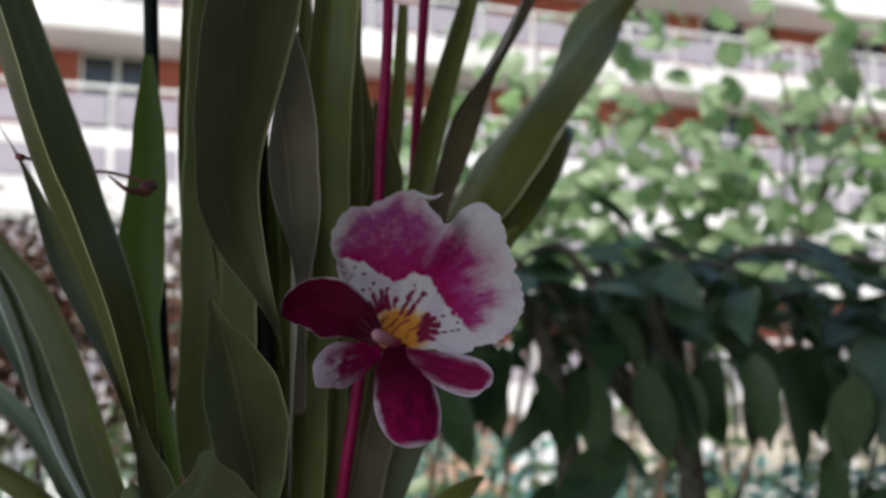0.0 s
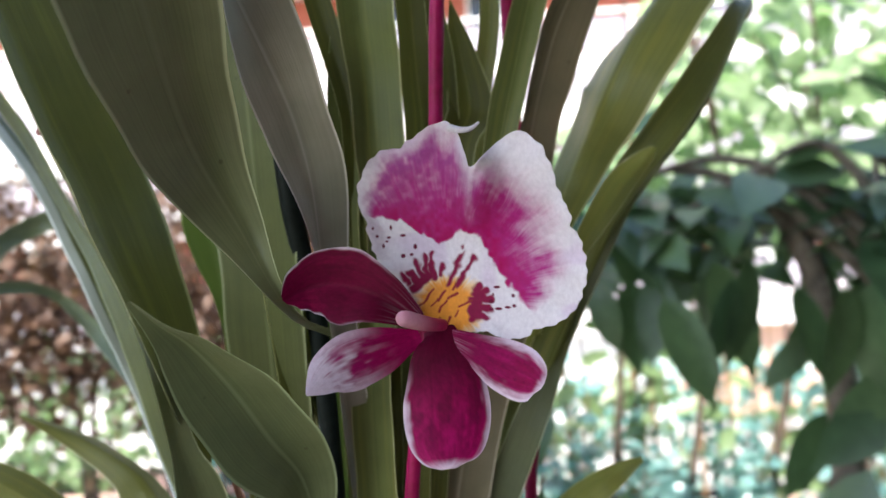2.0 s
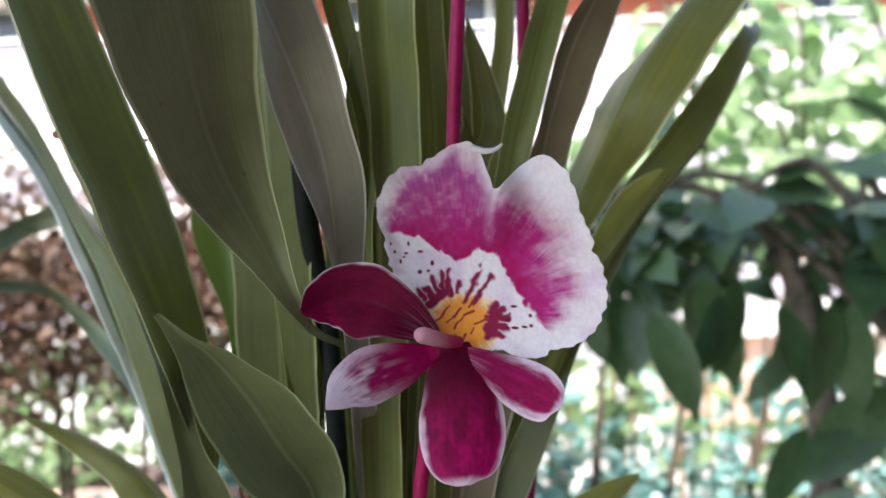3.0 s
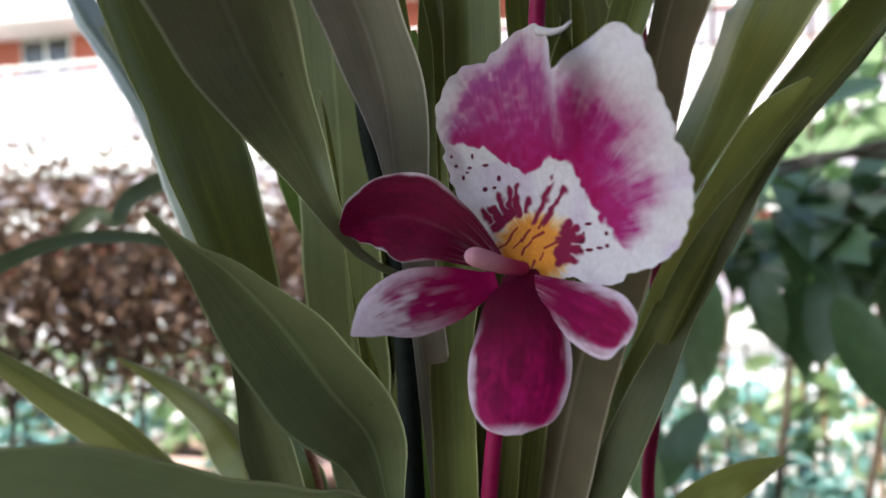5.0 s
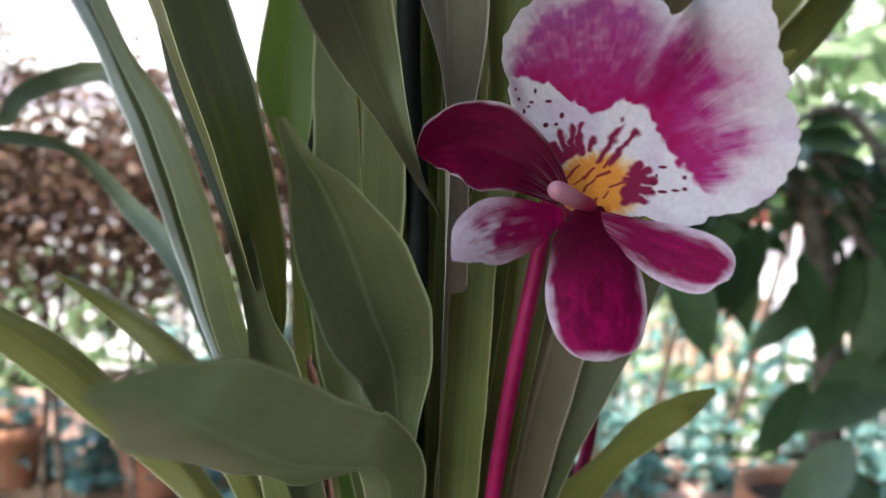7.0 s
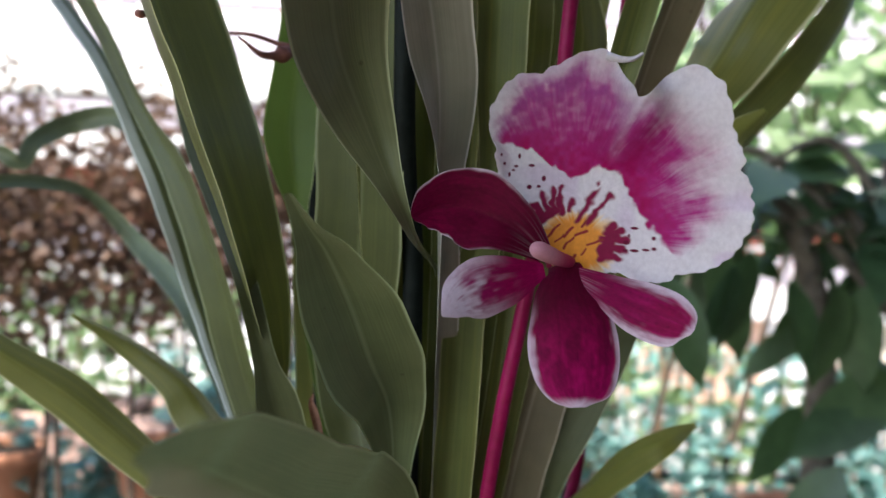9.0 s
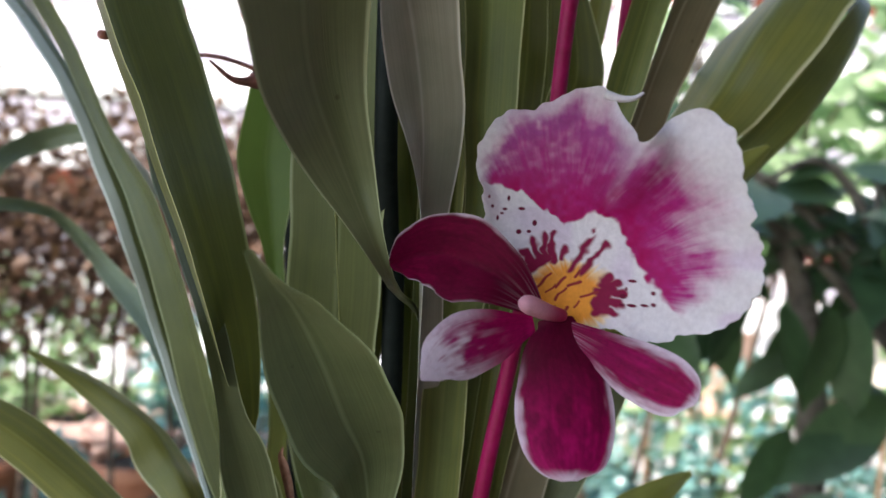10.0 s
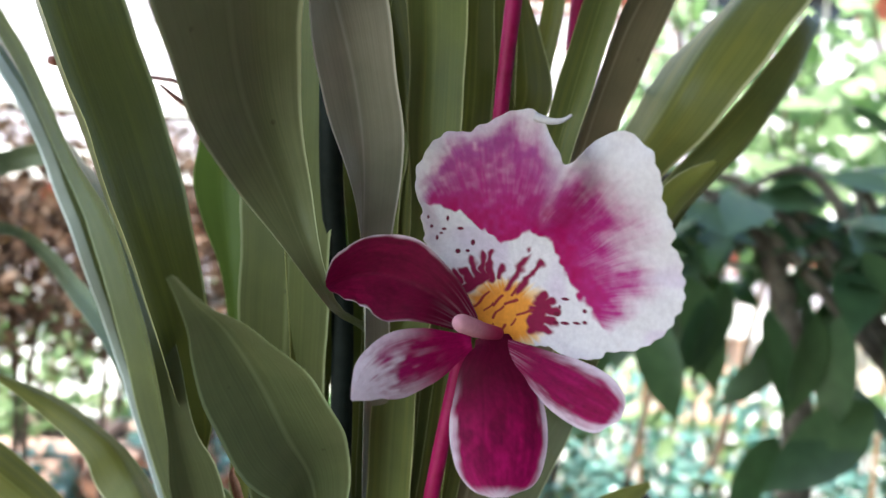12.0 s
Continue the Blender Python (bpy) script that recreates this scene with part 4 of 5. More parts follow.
strap([(0.1260, 0.1201, 1.1108, 0.0005, -49), (0.1216, 0.1077, 1.1045, 0.0100, -54), (0.1164, 0.0999, 1.0972, 0.0164, -74), (0.1035, 0.0878, 1.0774, 0.0233, -52), (0.0848, 0.0775, 1.0551, 0.0242, -46), (0.0634, 0.0788, 1.0315, 0.0207, -35), (0.0503, 0.0797, 1.0087, 0.0179, -27), (0.0352, 0.0728, 0.9817, 0.0187, -31), (0.0216, 0.0788, 0.9530, 0.0208, -17), (0.0089, 0.0855, 0.9238, 0.0187, -9), (-0.0066, 0.0798, 0.8826, 0.0154, -15), (-0.0173, 0.0710, 0.8400, 0.0080, -0)], LEAF_OLIVE, "long leaf with a silvery underside", fold=-40, crease=-0.05)
strap([(0.0719, 0.0667, 1.0491, 0.0022, -28), (0.0681, 0.0697, 1.0443, 0.0087, -34), (0.0609, 0.0684, 1.0371, 0.0126, -34), (0.0526, 0.0652, 1.0274, 0.0103, -27), (0.0424, 0.0587, 1.0155, 0.0064, -13), (0.0335, 0.0660, 1.0000, 0.0045, -8), (0.0255, 0.0790, 0.9783, 0.0045, -5), (0.0050, 0.0850, 0.9091, 0.0053, -2), (-0.0130, 0.0720, 0.8400, 0.0080, -0)], LEAF_LIME, "small yellow-green leaf", fold=-24)
strap([(0.0684, 0.0998, 0.9361, 0.0024, -20), (0.0529, 0.0887, 0.9327, 0.0109, -20), (0.0405, 0.0908, 0.9246, 0.0167, -39), (0.0269, 0.0904, 0.9115, 0.0172, -46), (0.0035, 0.0839, 0.8807, 0.0151, 2), (-0.0114, 0.0734, 0.8400, 0.0080, -0)], LEAF_LIME, "short yellow-green leaf", fold=24)
strap([(-0.0611, -0.0400, 1.0172, 0.0021, 39), (-0.0588, -0.0309, 1.0109, 0.0069, 33), (-0.0562, -0.0201, 1.0047, 0.0170, 24), (-0.0522, -0.0050, 0.9916, 0.0262, 10), (-0.0479, 0.0104, 0.9750, 0.0288, 2), (-0.0434, 0.0256, 0.9593, 0.0208, -0), (-0.0415, 0.0321, 0.9406, 0.0109, 0), (-0.0413, 0.0425, 0.9166, 0.0068, 1), (-0.0377, 0.0492, 0.8785, 0.0063, 3), (-0.0324, 0.0560, 0.8400, 0.0080, 4)], LEAF_BLUE, "broad grey-green leaf tapering to a fine point", fold=30)
strap([(-0.1552, 0.0829, 0.9710, 0.0013, -21), (-0.1367, 0.0875, 0.9600, 0.0102, -26), (-0.1183, 0.0847, 0.9490, 0.0169, -34), (-0.1097, 0.0822, 0.9396, 0.0211, -27), (-0.0983, 0.0704, 0.9295, 0.0158, -16), (-0.0745, 0.0673, 0.8854, 0.0131, -7), (-0.0486, 0.0655, 0.8400, 0.0080, -0)], LEAF_YELLOW, "yellow-green leaf spreading sideways", fold=-40)
strap([(-0.2067, 0.0513, 0.9878, 0.0005, -2), (-0.1879, 0.0591, 0.9756, 0.0072, -2), (-0.1687, 0.0665, 0.9594, 0.0141, -3), (-0.1490, 0.0695, 0.9458, 0.0178, -3), (-0.1302, 0.0709, 0.9299, 0.0172, -11), (-0.1111, 0.0684, 0.9147, 0.0148, -7), (-0.0970, 0.0638, 0.9014, 0.0110, -4), (-0.0745, 0.0657, 0.8707, 0.0098, -2), (-0.0517, 0.0680, 0.8400, 0.0080, -0)], LEAF_YELLOW, "long leaf spreading sideways", fold=-36)
strap([(-0.2483, 0.0753, 0.9773, 0.0049, 3), (-0.2360, 0.0939, 0.9927, 0.0072, 5), (-0.2202, 0.1120, 1.0074, 0.0068, 6), (-0.2085, 0.1318, 1.0138, 0.0061, 7), (-0.1981, 0.1578, 1.0141, 0.0060, 8), (-0.1895, 0.1752, 1.0101, 0.0049, 9), (-0.1766, 0.1767, 0.9988, 0.0070, 12), (-0.1640, 0.1703, 0.9880, 0.0087, 17), (-0.1410, 0.1470, 0.9744, 0.0098, 6), (-0.1191, 0.1192, 0.9557, 0.0080, 3), (-0.0871, 0.0972, 0.8987, 0.0074, 1), (-0.0555, 0.0740, 0.8400, 0.0080, 0)], LEAF_TEAL, "blue-green leaf arching over", fold=22)
strap([(-0.2556, 0.1836, 1.0102, 0.0090, 5), (-0.2449, 0.1827, 1.0218, 0.0083, 6), (-0.2322, 0.1805, 1.0271, 0.0070, 7), (-0.2224, 0.1807, 1.0225, 0.0078, 11), (-0.2199, 0.1903, 1.0332, 0.0094, 2), (-0.2091, 0.2044, 1.0427, 0.0115, -2), (-0.1856, 0.2029, 1.0455, 0.0108, -14), (-0.1584, 0.1732, 1.0253, 0.0100, -8), (-0.1303, 0.1359, 0.9871, 0.0092, -5), (-0.0935, 0.1077, 0.9143, 0.0082, -2), (-0.0558, 0.0791, 0.8400, 0.0080, -0)], LEAF_TEAL, "blue-green leaf arching over", fold=24)
strap([(-0.0658, -0.1034, 0.9883, 0.0008, 23), (-0.0647, -0.0941, 0.9853, 0.0070, 29), (-0.0643, -0.0825, 0.9802, 0.0146, 32), (-0.0657, -0.0617, 0.9707, 0.0240, 35), (-0.0598, -0.0361, 0.9565, 0.0315, 54), (-0.0527, -0.0075, 0.9444, 0.0306, 59), (-0.0451, 0.0183, 0.9341, 0.0236, 46), (-0.0419, 0.0283, 0.9175, 0.0175, 24), (-0.0378, 0.0417, 0.8787, 0.0127, 11), (-0.0328, 0.0557, 0.8400, 0.0080, 0)], LEAF_LIT, "bent grey-green leaf reaching forward", fold=-24)
strap([(-0.0822, 0.0900, 1.1177, 0.0036), (-0.0817, 0.0900, 1.0894, 0.0130), (-0.0816, 0.0900, 1.0661, 0.0156), (-0.0833, 0.0880, 1.0442, 0.0188), (-0.0831, 0.0860, 1.0333, 0.0194), (-0.0810, 0.0840, 1.0209, 0.0150), (-0.0791, 0.0820, 1.0103, 0.0078), (-0.0766, 0.0800, 0.9964, 0.0053), (-0.0735, 0.0780, 0.9755, 0.0060), (-0.0583, 0.0735, 0.9078, 0.0054), (-0.0430, 0.0689, 0.8400, 0.0080)], LEAF_BRIGHT, "bright green leaf lit from behind", fold=22)
strap([(0.0245, 0.0850, 1.1500, 0.0050), (0.0223, 0.0850, 1.1105, 0.0071), (0.0211, 0.0850, 1.0948, 0.0080), (0.0173, 0.0800, 1.0764, 0.0078), (0.0149, 0.0800, 1.0589, 0.0071), (0.0080, 0.0750, 1.0000, 0.0080), (0.0000, 0.0720, 0.9400, 0.0070), (-0.0105, 0.0696, 0.8900, 0.0063), (-0.0210, 0.0671, 0.8400, 0.0080)], LEAF_YELLOW, "", fold=24)
strap([(-0.0540, 0.0520, 1.1300, 0.0030), (-0.0520, 0.0500, 1.0700, 0.0100), (-0.0494, 0.0500, 1.0207, 0.0113), (-0.0470, 0.0500, 1.0038, 0.0135), (-0.0469, 0.0500, 0.9895, 0.0128), (-0.0480, 0.0520, 0.9721, 0.0114), (-0.0468, 0.0520, 0.9517, 0.0101), (-0.0409, 0.0566, 0.8959, 0.0091), (-0.0350, 0.0611, 0.8400, 0.0080)], LEAF_GREEN, "", fold=24)
strap([(-0.0680, 0.0620, 1.1400, 0.0030), (-0.0660, 0.0620, 1.0800, 0.0100), (-0.0623, 0.0620, 1.0348, 0.0118), (-0.0605, 0.0620, 1.0164, 0.0130), (-0.0583, 0.0620, 0.9949, 0.0132), (-0.0553, 0.0600, 0.9738, 0.0138), (-0.0521, 0.0600, 0.9458, 0.0124), (-0.0444, 0.0617, 0.8929, 0.0112), (-0.0366, 0.0635, 0.8400, 0.0080)], LEAF_GREEN, "", fold=24)
strap([(-0.0434, 0.0550, 1.1078, 0.0022), (-0.0415, 0.0550, 1.0833, 0.0078), (-0.0387, 0.0550, 1.0524, 0.0092), (-0.0356, 0.0550, 1.0209, 0.0083), (-0.0333, 0.0550, 0.9857, 0.0067), (-0.0321, 0.0585, 0.9128, 0.0060), (-0.0310, 0.0620, 0.8400, 0.0080)], LEAF_YELLOW, "", fold=24)
strap([(-0.0863, 0.1080, 1.0163, 0.0012), (-0.0819, 0.1080, 0.9969, 0.0067), (-0.0783, 0.1080, 0.9732, 0.0119), (-0.0760, 0.1080, 0.9452, 0.0131), (-0.0753, 0.1080, 0.9209, 0.0120), (-0.0594, 0.0930, 0.8804, 0.0108), (-0.0436, 0.0779, 0.8400, 0.0080)], LEAF_YELLOW, "", fold=24)
strap([(-0.0570, 0.0450, 1.1500, 0.0040), (-0.0559, 0.0450, 1.1028, 0.0115), (-0.0559, 0.0450, 1.0740, 0.0125), (-0.0540, 0.0450, 1.0483, 0.0123), (-0.0512, 0.0450, 1.0224, 0.0113), (-0.0480, 0.0480, 0.9800, 0.0100), (-0.0417, 0.0539, 0.9100, 0.0090), (-0.0354, 0.0599, 0.8400, 0.0080)], LEAF_GREEN, "", fold=24)
strap([(-0.0240, 0.0580, 1.1500, 0.0040), (-0.0225, 0.0580, 1.0949, 0.0098), (-0.0209, 0.0580, 1.0698, 0.0098), (-0.0196, 0.0580, 1.0460, 0.0092), (-0.0186, 0.0580, 1.0219, 0.0085), (-0.0200, 0.0580, 0.9700, 0.0080), (-0.0235, 0.0605, 0.9050, 0.0072), (-0.0270, 0.0629, 0.8400, 0.0080)], LEAF_GREEN, "", fold=24)
strap([(0.0008, 0.0680, 1.1158, 0.0033), (0.0024, 0.0680, 1.0898, 0.0107), (0.0032, 0.0680, 1.0650, 0.0117), (0.0027, 0.0680, 1.0399, 0.0111), (0.0000, 0.0680, 1.0058, 0.0102), (-0.0105, 0.0670, 0.9229, 0.0092), (-0.0210, 0.0659, 0.8400, 0.0080)], LEAF_GREEN, "", fold=24)
strap([(-0.0354, 0.0450, 1.1136, 0.0034), (-0.0336, 0.0450, 1.1051, 0.0085), (-0.0313, 0.0450, 1.0948, 0.0085), (-0.0280, 0.0450, 1.0811, 0.0082), (-0.0249, 0.0450, 1.0674, 0.0079), (-0.0243, 0.0450, 1.0468, 0.0075), (-0.0263, 0.0520, 0.9434, 0.0068), (-0.0283, 0.0590, 0.8400, 0.0080)], LEAF_GREEN, "", fold=24)
strap([(-0.0270, 0.0460, 1.0939, 0.0024), (-0.0265, 0.0460, 1.0791, 0.0090), (-0.0270, 0.0460, 1.0597, 0.0112), (-0.0286, 0.0460, 1.0429, 0.0116), (-0.0293, 0.0460, 1.0246, 0.0098), (-0.0295, 0.0526, 0.9323, 0.0088), (-0.0298, 0.0593, 0.8400, 0.0080)], LEAF_OLIVE, "", fold=24)
strap([(0.1135, 0.1064, 1.0913, 0.0005, 10), (0.1059, 0.1001, 1.0763, 0.0008, 9), (0.0901, 0.0902, 1.0567, 0.0017, 10), (0.0707, 0.0846, 1.0378, 0.0029, 12), (0.0514, 0.0803, 1.0075, 0.0048, 13), (0.0400, 0.0774, 0.9878, 0.0065, 21), (0.0290, 0.0703, 0.9676, 0.0104, 11), (0.0194, 0.0696, 0.9472, 0.0121, 10), (0.0095, 0.0695, 0.9247, 0.0119, 12), (-0.0042, 0.0749, 0.8812, 0.0105, 11), (-0.0170, 0.0692, 0.8400, 0.0080, 10)], LEAF_GREY, "silvery underside of a folded leaf", fold=10)


def rod(name, path, r, mat, parent, label="", sides=12, n=40, bulge=()):
    v, f = tube(spline(path, n), r, sides, bulge)
    return put_under(mesh_object(name, v, f, mat, None, label), parent)


rod("flower_stem", [(-0.02, 0.045, 0.85), (-0.0141, 0.0281, 0.9411), (-0.0062, 0.0298, 0.9944), (-0.0005, 0.0318, 1.0357), (0.0017, 0.035, 1.0678), (0.0059, 0.0405, 1.126), (0.0071, 0.0482, 1.1895), (0.0075, 0.053, 1.23)], 0.0021, STEM_PINK, orchid, "crimson pink flower stem", bulge=((0.62, 0.12, 0.8),))
rod("flower_stem", [(0.0, 0.08, 0.85), (0.0237, 0.1051, 0.9031), (0.0268, 0.1029, 0.9307), (0.0302, 0.0991, 0.9608), (0.0308, 0.0948, 1.0022), (0.0294, 0.0871, 1.045), (0.0268, 0.0738, 1.0815), (0.0274, 0.0624, 1.1442), (0.028, 0.056, 1.2)], 0.0022, STEM_PINK, orchid, "dark crimson flower stem")

for path in ([(-0.036, 0.045, 0.8), (-0.0381, 0.0425, 0.9831), (-0.0414, 0.0386, 1.021), (-0.0432, 0.03, 1.06), (-0.046, 0.026, 1.2)], [(-0.066, 0.095, 0.8), (-0.0708, 0.1, 0.9375), (-0.0739, 0.1, 0.991), (-0.0778, 0.1, 1.0485), (-0.0808, 0.1, 1.11), (-0.084, 0.1, 1.2)]):
    stake = thing("plant_stake", path[0], "thin dark green plastic stake stuck in the pot", "plant stake", "stakes in the orchid pot")
    rod("rod", path, 0.0031, STAKE, stake, sides=10)
    rod("tip", [path[-1], np.array(path[-1]) + (0, 0, 0.006), np.array(path[-1]) + (0, 0, 0.009)], np.array([0.0031, 0.0026, 0.001]), STAKE, stake, sides=10, n=3)

wither = rod("withered_flower", [(-0.1206, 0.045, 1.0653), (-0.1180, 0.052, 1.0659), (-0.1160, 0.075, 1.068), (-0.1060, 0.078, 1.067), (-0.0925, 0.062, 1.0640), (-0.0821, 0.058, 1.0608), (-0.0785, 0.06, 1.0598)], 0.00062, WITHERED, orchid, "brown withered flower on a thin stalk", 8, 30, ((0.03, 1.2, 1.5), (0.95, 1.6, 2.5)))
rod("withered_tepal", [(-0.0785, 0.06, 1.0598), (-0.0821, 0.055, 1.0569), (-0.0869, 0.052, 1.0568), (-0.0928, 0.05, 1.0611)], np.linspace(0.0021, 0.0003, 40), WITHERED, orchid, "", 8, 40, ((0.25, 0.6, 4),))
v, f, uv, _, _ = ribbon([(-0.0655, 0.037, 0.9588, 0.0006), (-0.0662, 0.038, 0.9562, 0.0034), (-0.0654, 0.039, 0.952, 0.0042), (-0.064, 0.04, 0.946, 0.004), (-0.0625, 0.041, 0.935, 0.0036), (-0.06, 0.043, 0.915, 0.004)], fold=55, n=24, m=9, wave=0.0006)
put_under(mesh_object("dried_sheath", v, f, DRY, None, "dry papery brown sheath", uvs=uv), orchid)

# ---- the bloom ----
WHITE, MAGENTA, CRIMSON = np.array((0.73, 0.685, 0.72)), np.array((0.41, 0.03, 0.225)), np.array((0.155, 0.001, 0.033))
MAGENTA_DEEP, RAY = np.array((0.37, 0.002, 0.098)), np.array((0.23, 0.006, 0.05))
ORANGE, YELLOW, MAROON = np.array((0.76, 0.3, 0.04)), np.array((0.85, 0.55, 0.12)), np.array((0.27, 0.025, 0.03))


def smooth(a, b, x):
    t = np.clip((x - a) / (b - a), 0, 1)
    return t * t * (3 - 2 * t)


def lerp(a, b, t):
    return a + (b - a) * np.asarray(t)[..., None]


def value_noise(x, y, seed=0):
    """Soft random values on a plane, between 0 and 1."""
    i, j = np.floor(x).astype(int), np.floor(y).astype(int)
    u, v = x - i, y - j
    u, v = u * u * (3 - 2 * u), v * v * (3 - 2 * v)

    def h(a, b):
        return np.modf(np.abs(np.sin(a * 127.1 + b * 311.7 + seed * 74.7) * 43758.5453))[0]

    return (h(i, j) * (1 - u) + h(i + 1, j) * u) * (1 - v) + (h(i, j + 1) * (1 - u) + h(i + 1, j + 1) * u) * v


def stroke(x, z, a, b, half, soft=0.25):
    a, b = np.array(a, float), np.array(b, float)
    d = b - a
    t = np.clip(((x - a[0]) * d[0] + (z - a[1]) * d[1]) / (d @ d), 0, 1)
    return 1 - smooth(half - soft, half + soft, np.hypot(x - a[0] - t * d[0], z - a[1] - t * d[1]))


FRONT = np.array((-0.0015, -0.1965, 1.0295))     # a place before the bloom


def lip_bowl(x, z):
    """The plain bowl on which the lip's outline and markings are laid out, metres, over x and z from the throat."""
    f = 22 * np.clip(x + 0.005, 0, None) ** 2
    return 0.008 - f - 0.011 * np.exp(-(((x - 0.010) / 0.009) ** 2)) * smooth(0.022, 0.04, z)


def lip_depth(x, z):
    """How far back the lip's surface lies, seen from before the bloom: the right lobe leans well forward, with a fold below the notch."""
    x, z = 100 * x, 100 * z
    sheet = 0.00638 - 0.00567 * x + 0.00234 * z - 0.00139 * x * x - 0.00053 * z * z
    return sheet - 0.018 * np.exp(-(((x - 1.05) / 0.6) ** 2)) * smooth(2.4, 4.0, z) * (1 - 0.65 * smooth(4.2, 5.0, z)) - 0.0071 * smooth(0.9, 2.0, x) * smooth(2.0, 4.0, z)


def lip_markings(x, z):
    """Colours over the lip, in millimetres from the throat's tip: two magenta blotches, a white mask with dots and rays, an orange heart."""
    ang = np.arctan2(z - 8, x - 2)
    deg = np.degrees(ang)
    rad = np.hypot(x - 2, z - 8)
    cloud = value_noise(x * 0.3, z * 0.3, 3) - 0.5
    mott = value_noise(x * 0.85, z * 0.85, 4) - 0.5
    hair = value_noise(ang * 62 + 2 * cloud, rad * 0.16, 8) - 0.5
    fibre = value_noise(ang * 125 + 2 * cloud, rad * 0.28, 21) - 0.5
    grain = value_noise(x * 2.6, z * 2.6, 22) - 0.5
    fray = 0.34 * cloud + 0.3 * (value_noise(x * 0.17, z * 0.17, 31) - 0.5) + 0.16 * mott + 0.08 * hair + 0.05 * fibre + 0.03 * grain
    inner = np.interp(deg, [-12, -6, 0, 18, 38, 52, 62, 71, 78, 85, 97, 109, 117, 128, 140], [22, 19.3, 17.2, 15, 14.2, 16.4, 18.2, 18.6, 18.1, 16.6, 15.1, 18.9, 24.3, 29, 40])
    outer = np.interp(deg, [-10, -1, 9, 21, 34, 46, 55, 62, 69, 73, 77, 82, 85, 93, 99, 112, 118, 125, 132], [17, 21.5, 26, 29.5, 32.5, 35.5, 38, 39.5, 38.5, 34, 32, 39, 44, 45.5, 44.5, 42.5, 39.5, 35, 29])
    soft = np.interp(deg, [-10, 20, 66, 75, 84, 130], [3.5, 6.0, 9.5, 5.0, 6.5, 5.5])
    body = smooth(0, 1, (rad - inner + 1.5 * mott) / 1.1) * smooth(0, 1, (outer - rad + 1.6 + 7 * fray) / (1.5 * soft))
    deep = smooth(0.25, 1.0, (outer - rad) / (outer - inner + 0.1) + 0.5 * fray)
    amount = np.clip(body * (0.88 + 0.24 * deep + (0.16 * mott + 0.2 * cloud + 0.16 * hair + 0.1 * fibre + 0.05 * grain) * (1 - 0.7 * deep)), 0, 1)
    amount = amount * (1 - 0.2 * (1 - smooth(0.3, 1.8, np.abs(x - 8.3))) * smooth(26, 32, z))
    col = lerp(WHITE, MAGENTA, amount)
    col = lerp(col, np.array((0.33, 0.075, 0.27)), 0.75 * amount * (1 - deep) * smooth(62, 84, deg) * smooth(-0.35, 0.45, cloud + mott))
    col = lerp(col, MAGENTA_DEEP, amount * deep * (0.75 + 0.6 * mott))
    col = lerp(col, np.array((0.6, 0.46, 0.62)), 0.5 * smooth(0.62, 0.8, value_noise(x * 0.16 + 3, z * 0.16, 6)) * (1 - amount))
    heart = 1 - np.hypot((x - 1.4) / 9.6, (z - 7.0) / 8.6) + 0.25 * cloud + 0.2 * (value_noise(ang * 16, rad * 0.1, 9) - 0.5)
    col = lerp(col, YELLOW, 0.6 * smooth(-0.06, 0.14, heart))
    col = lerp(col, ORANGE, smooth(0.05, 0.4, heart))
    ray = np.zeros_like(x)
    jx, jz = x + 1.1 * (value_noise(x * 0.7, z * 0.7, 12) - 0.5), z + 1.1 * (value_noise(x * 0.7, z * 0.7, 13) - 0.5)
    for a, b, w in (((1.9, 13.2), (6.0, 20.6), 0.62), ((6.1, 22.3), (6.2, 22.7), 0.42), ((4.3, 12.9), (8.9, 19.4), 0.72), ((-8.2, 13.9), (-10.0, 15.9), 0.75), ((-6.3, 14.4), (-8.0, 16.4), 0.85), ((-4.8, 15.2), (-6.2, 19.4), 0.75), ((-3.6, 16.0), (-4.0, 20.8), 0.7), ((-2.6, 16.4), (-2.2, 21.2), 0.6), ((-1.6, 15.2), (-2.6, 18.4), 0.75), ((0.2, 15.4), (0.7, 18.3), 0.55), ((-7.0, 12.2), (-3.2, 15.4), 1.15), ((8.6, 10.6), (11.4, 11.2), 0.85), ((7.6, 8.8), (12.1, 8.8), 1.0), ((7.4, 6.4), (11.6, 6.4), 1.0), ((7.2, 4.4), (10.6, 4.2), 0.85), ((8.6, 11.4), (9.8, 12.4), 0.8), ((8.2, 5.2), (9.6, 9.8), 1.5)):
        ray = np.maximum(ray, stroke(jx, jz, a, b, w if w in (0.62, 0.42, 0.72) else 1.12 * w, 0.42))
    col = lerp(col, RAY, ray)
    line = np.zeros_like(x)
    wx = x + 0.9 * (value_noise(x * 0.45, z * 0.45, 15) - 0.5)
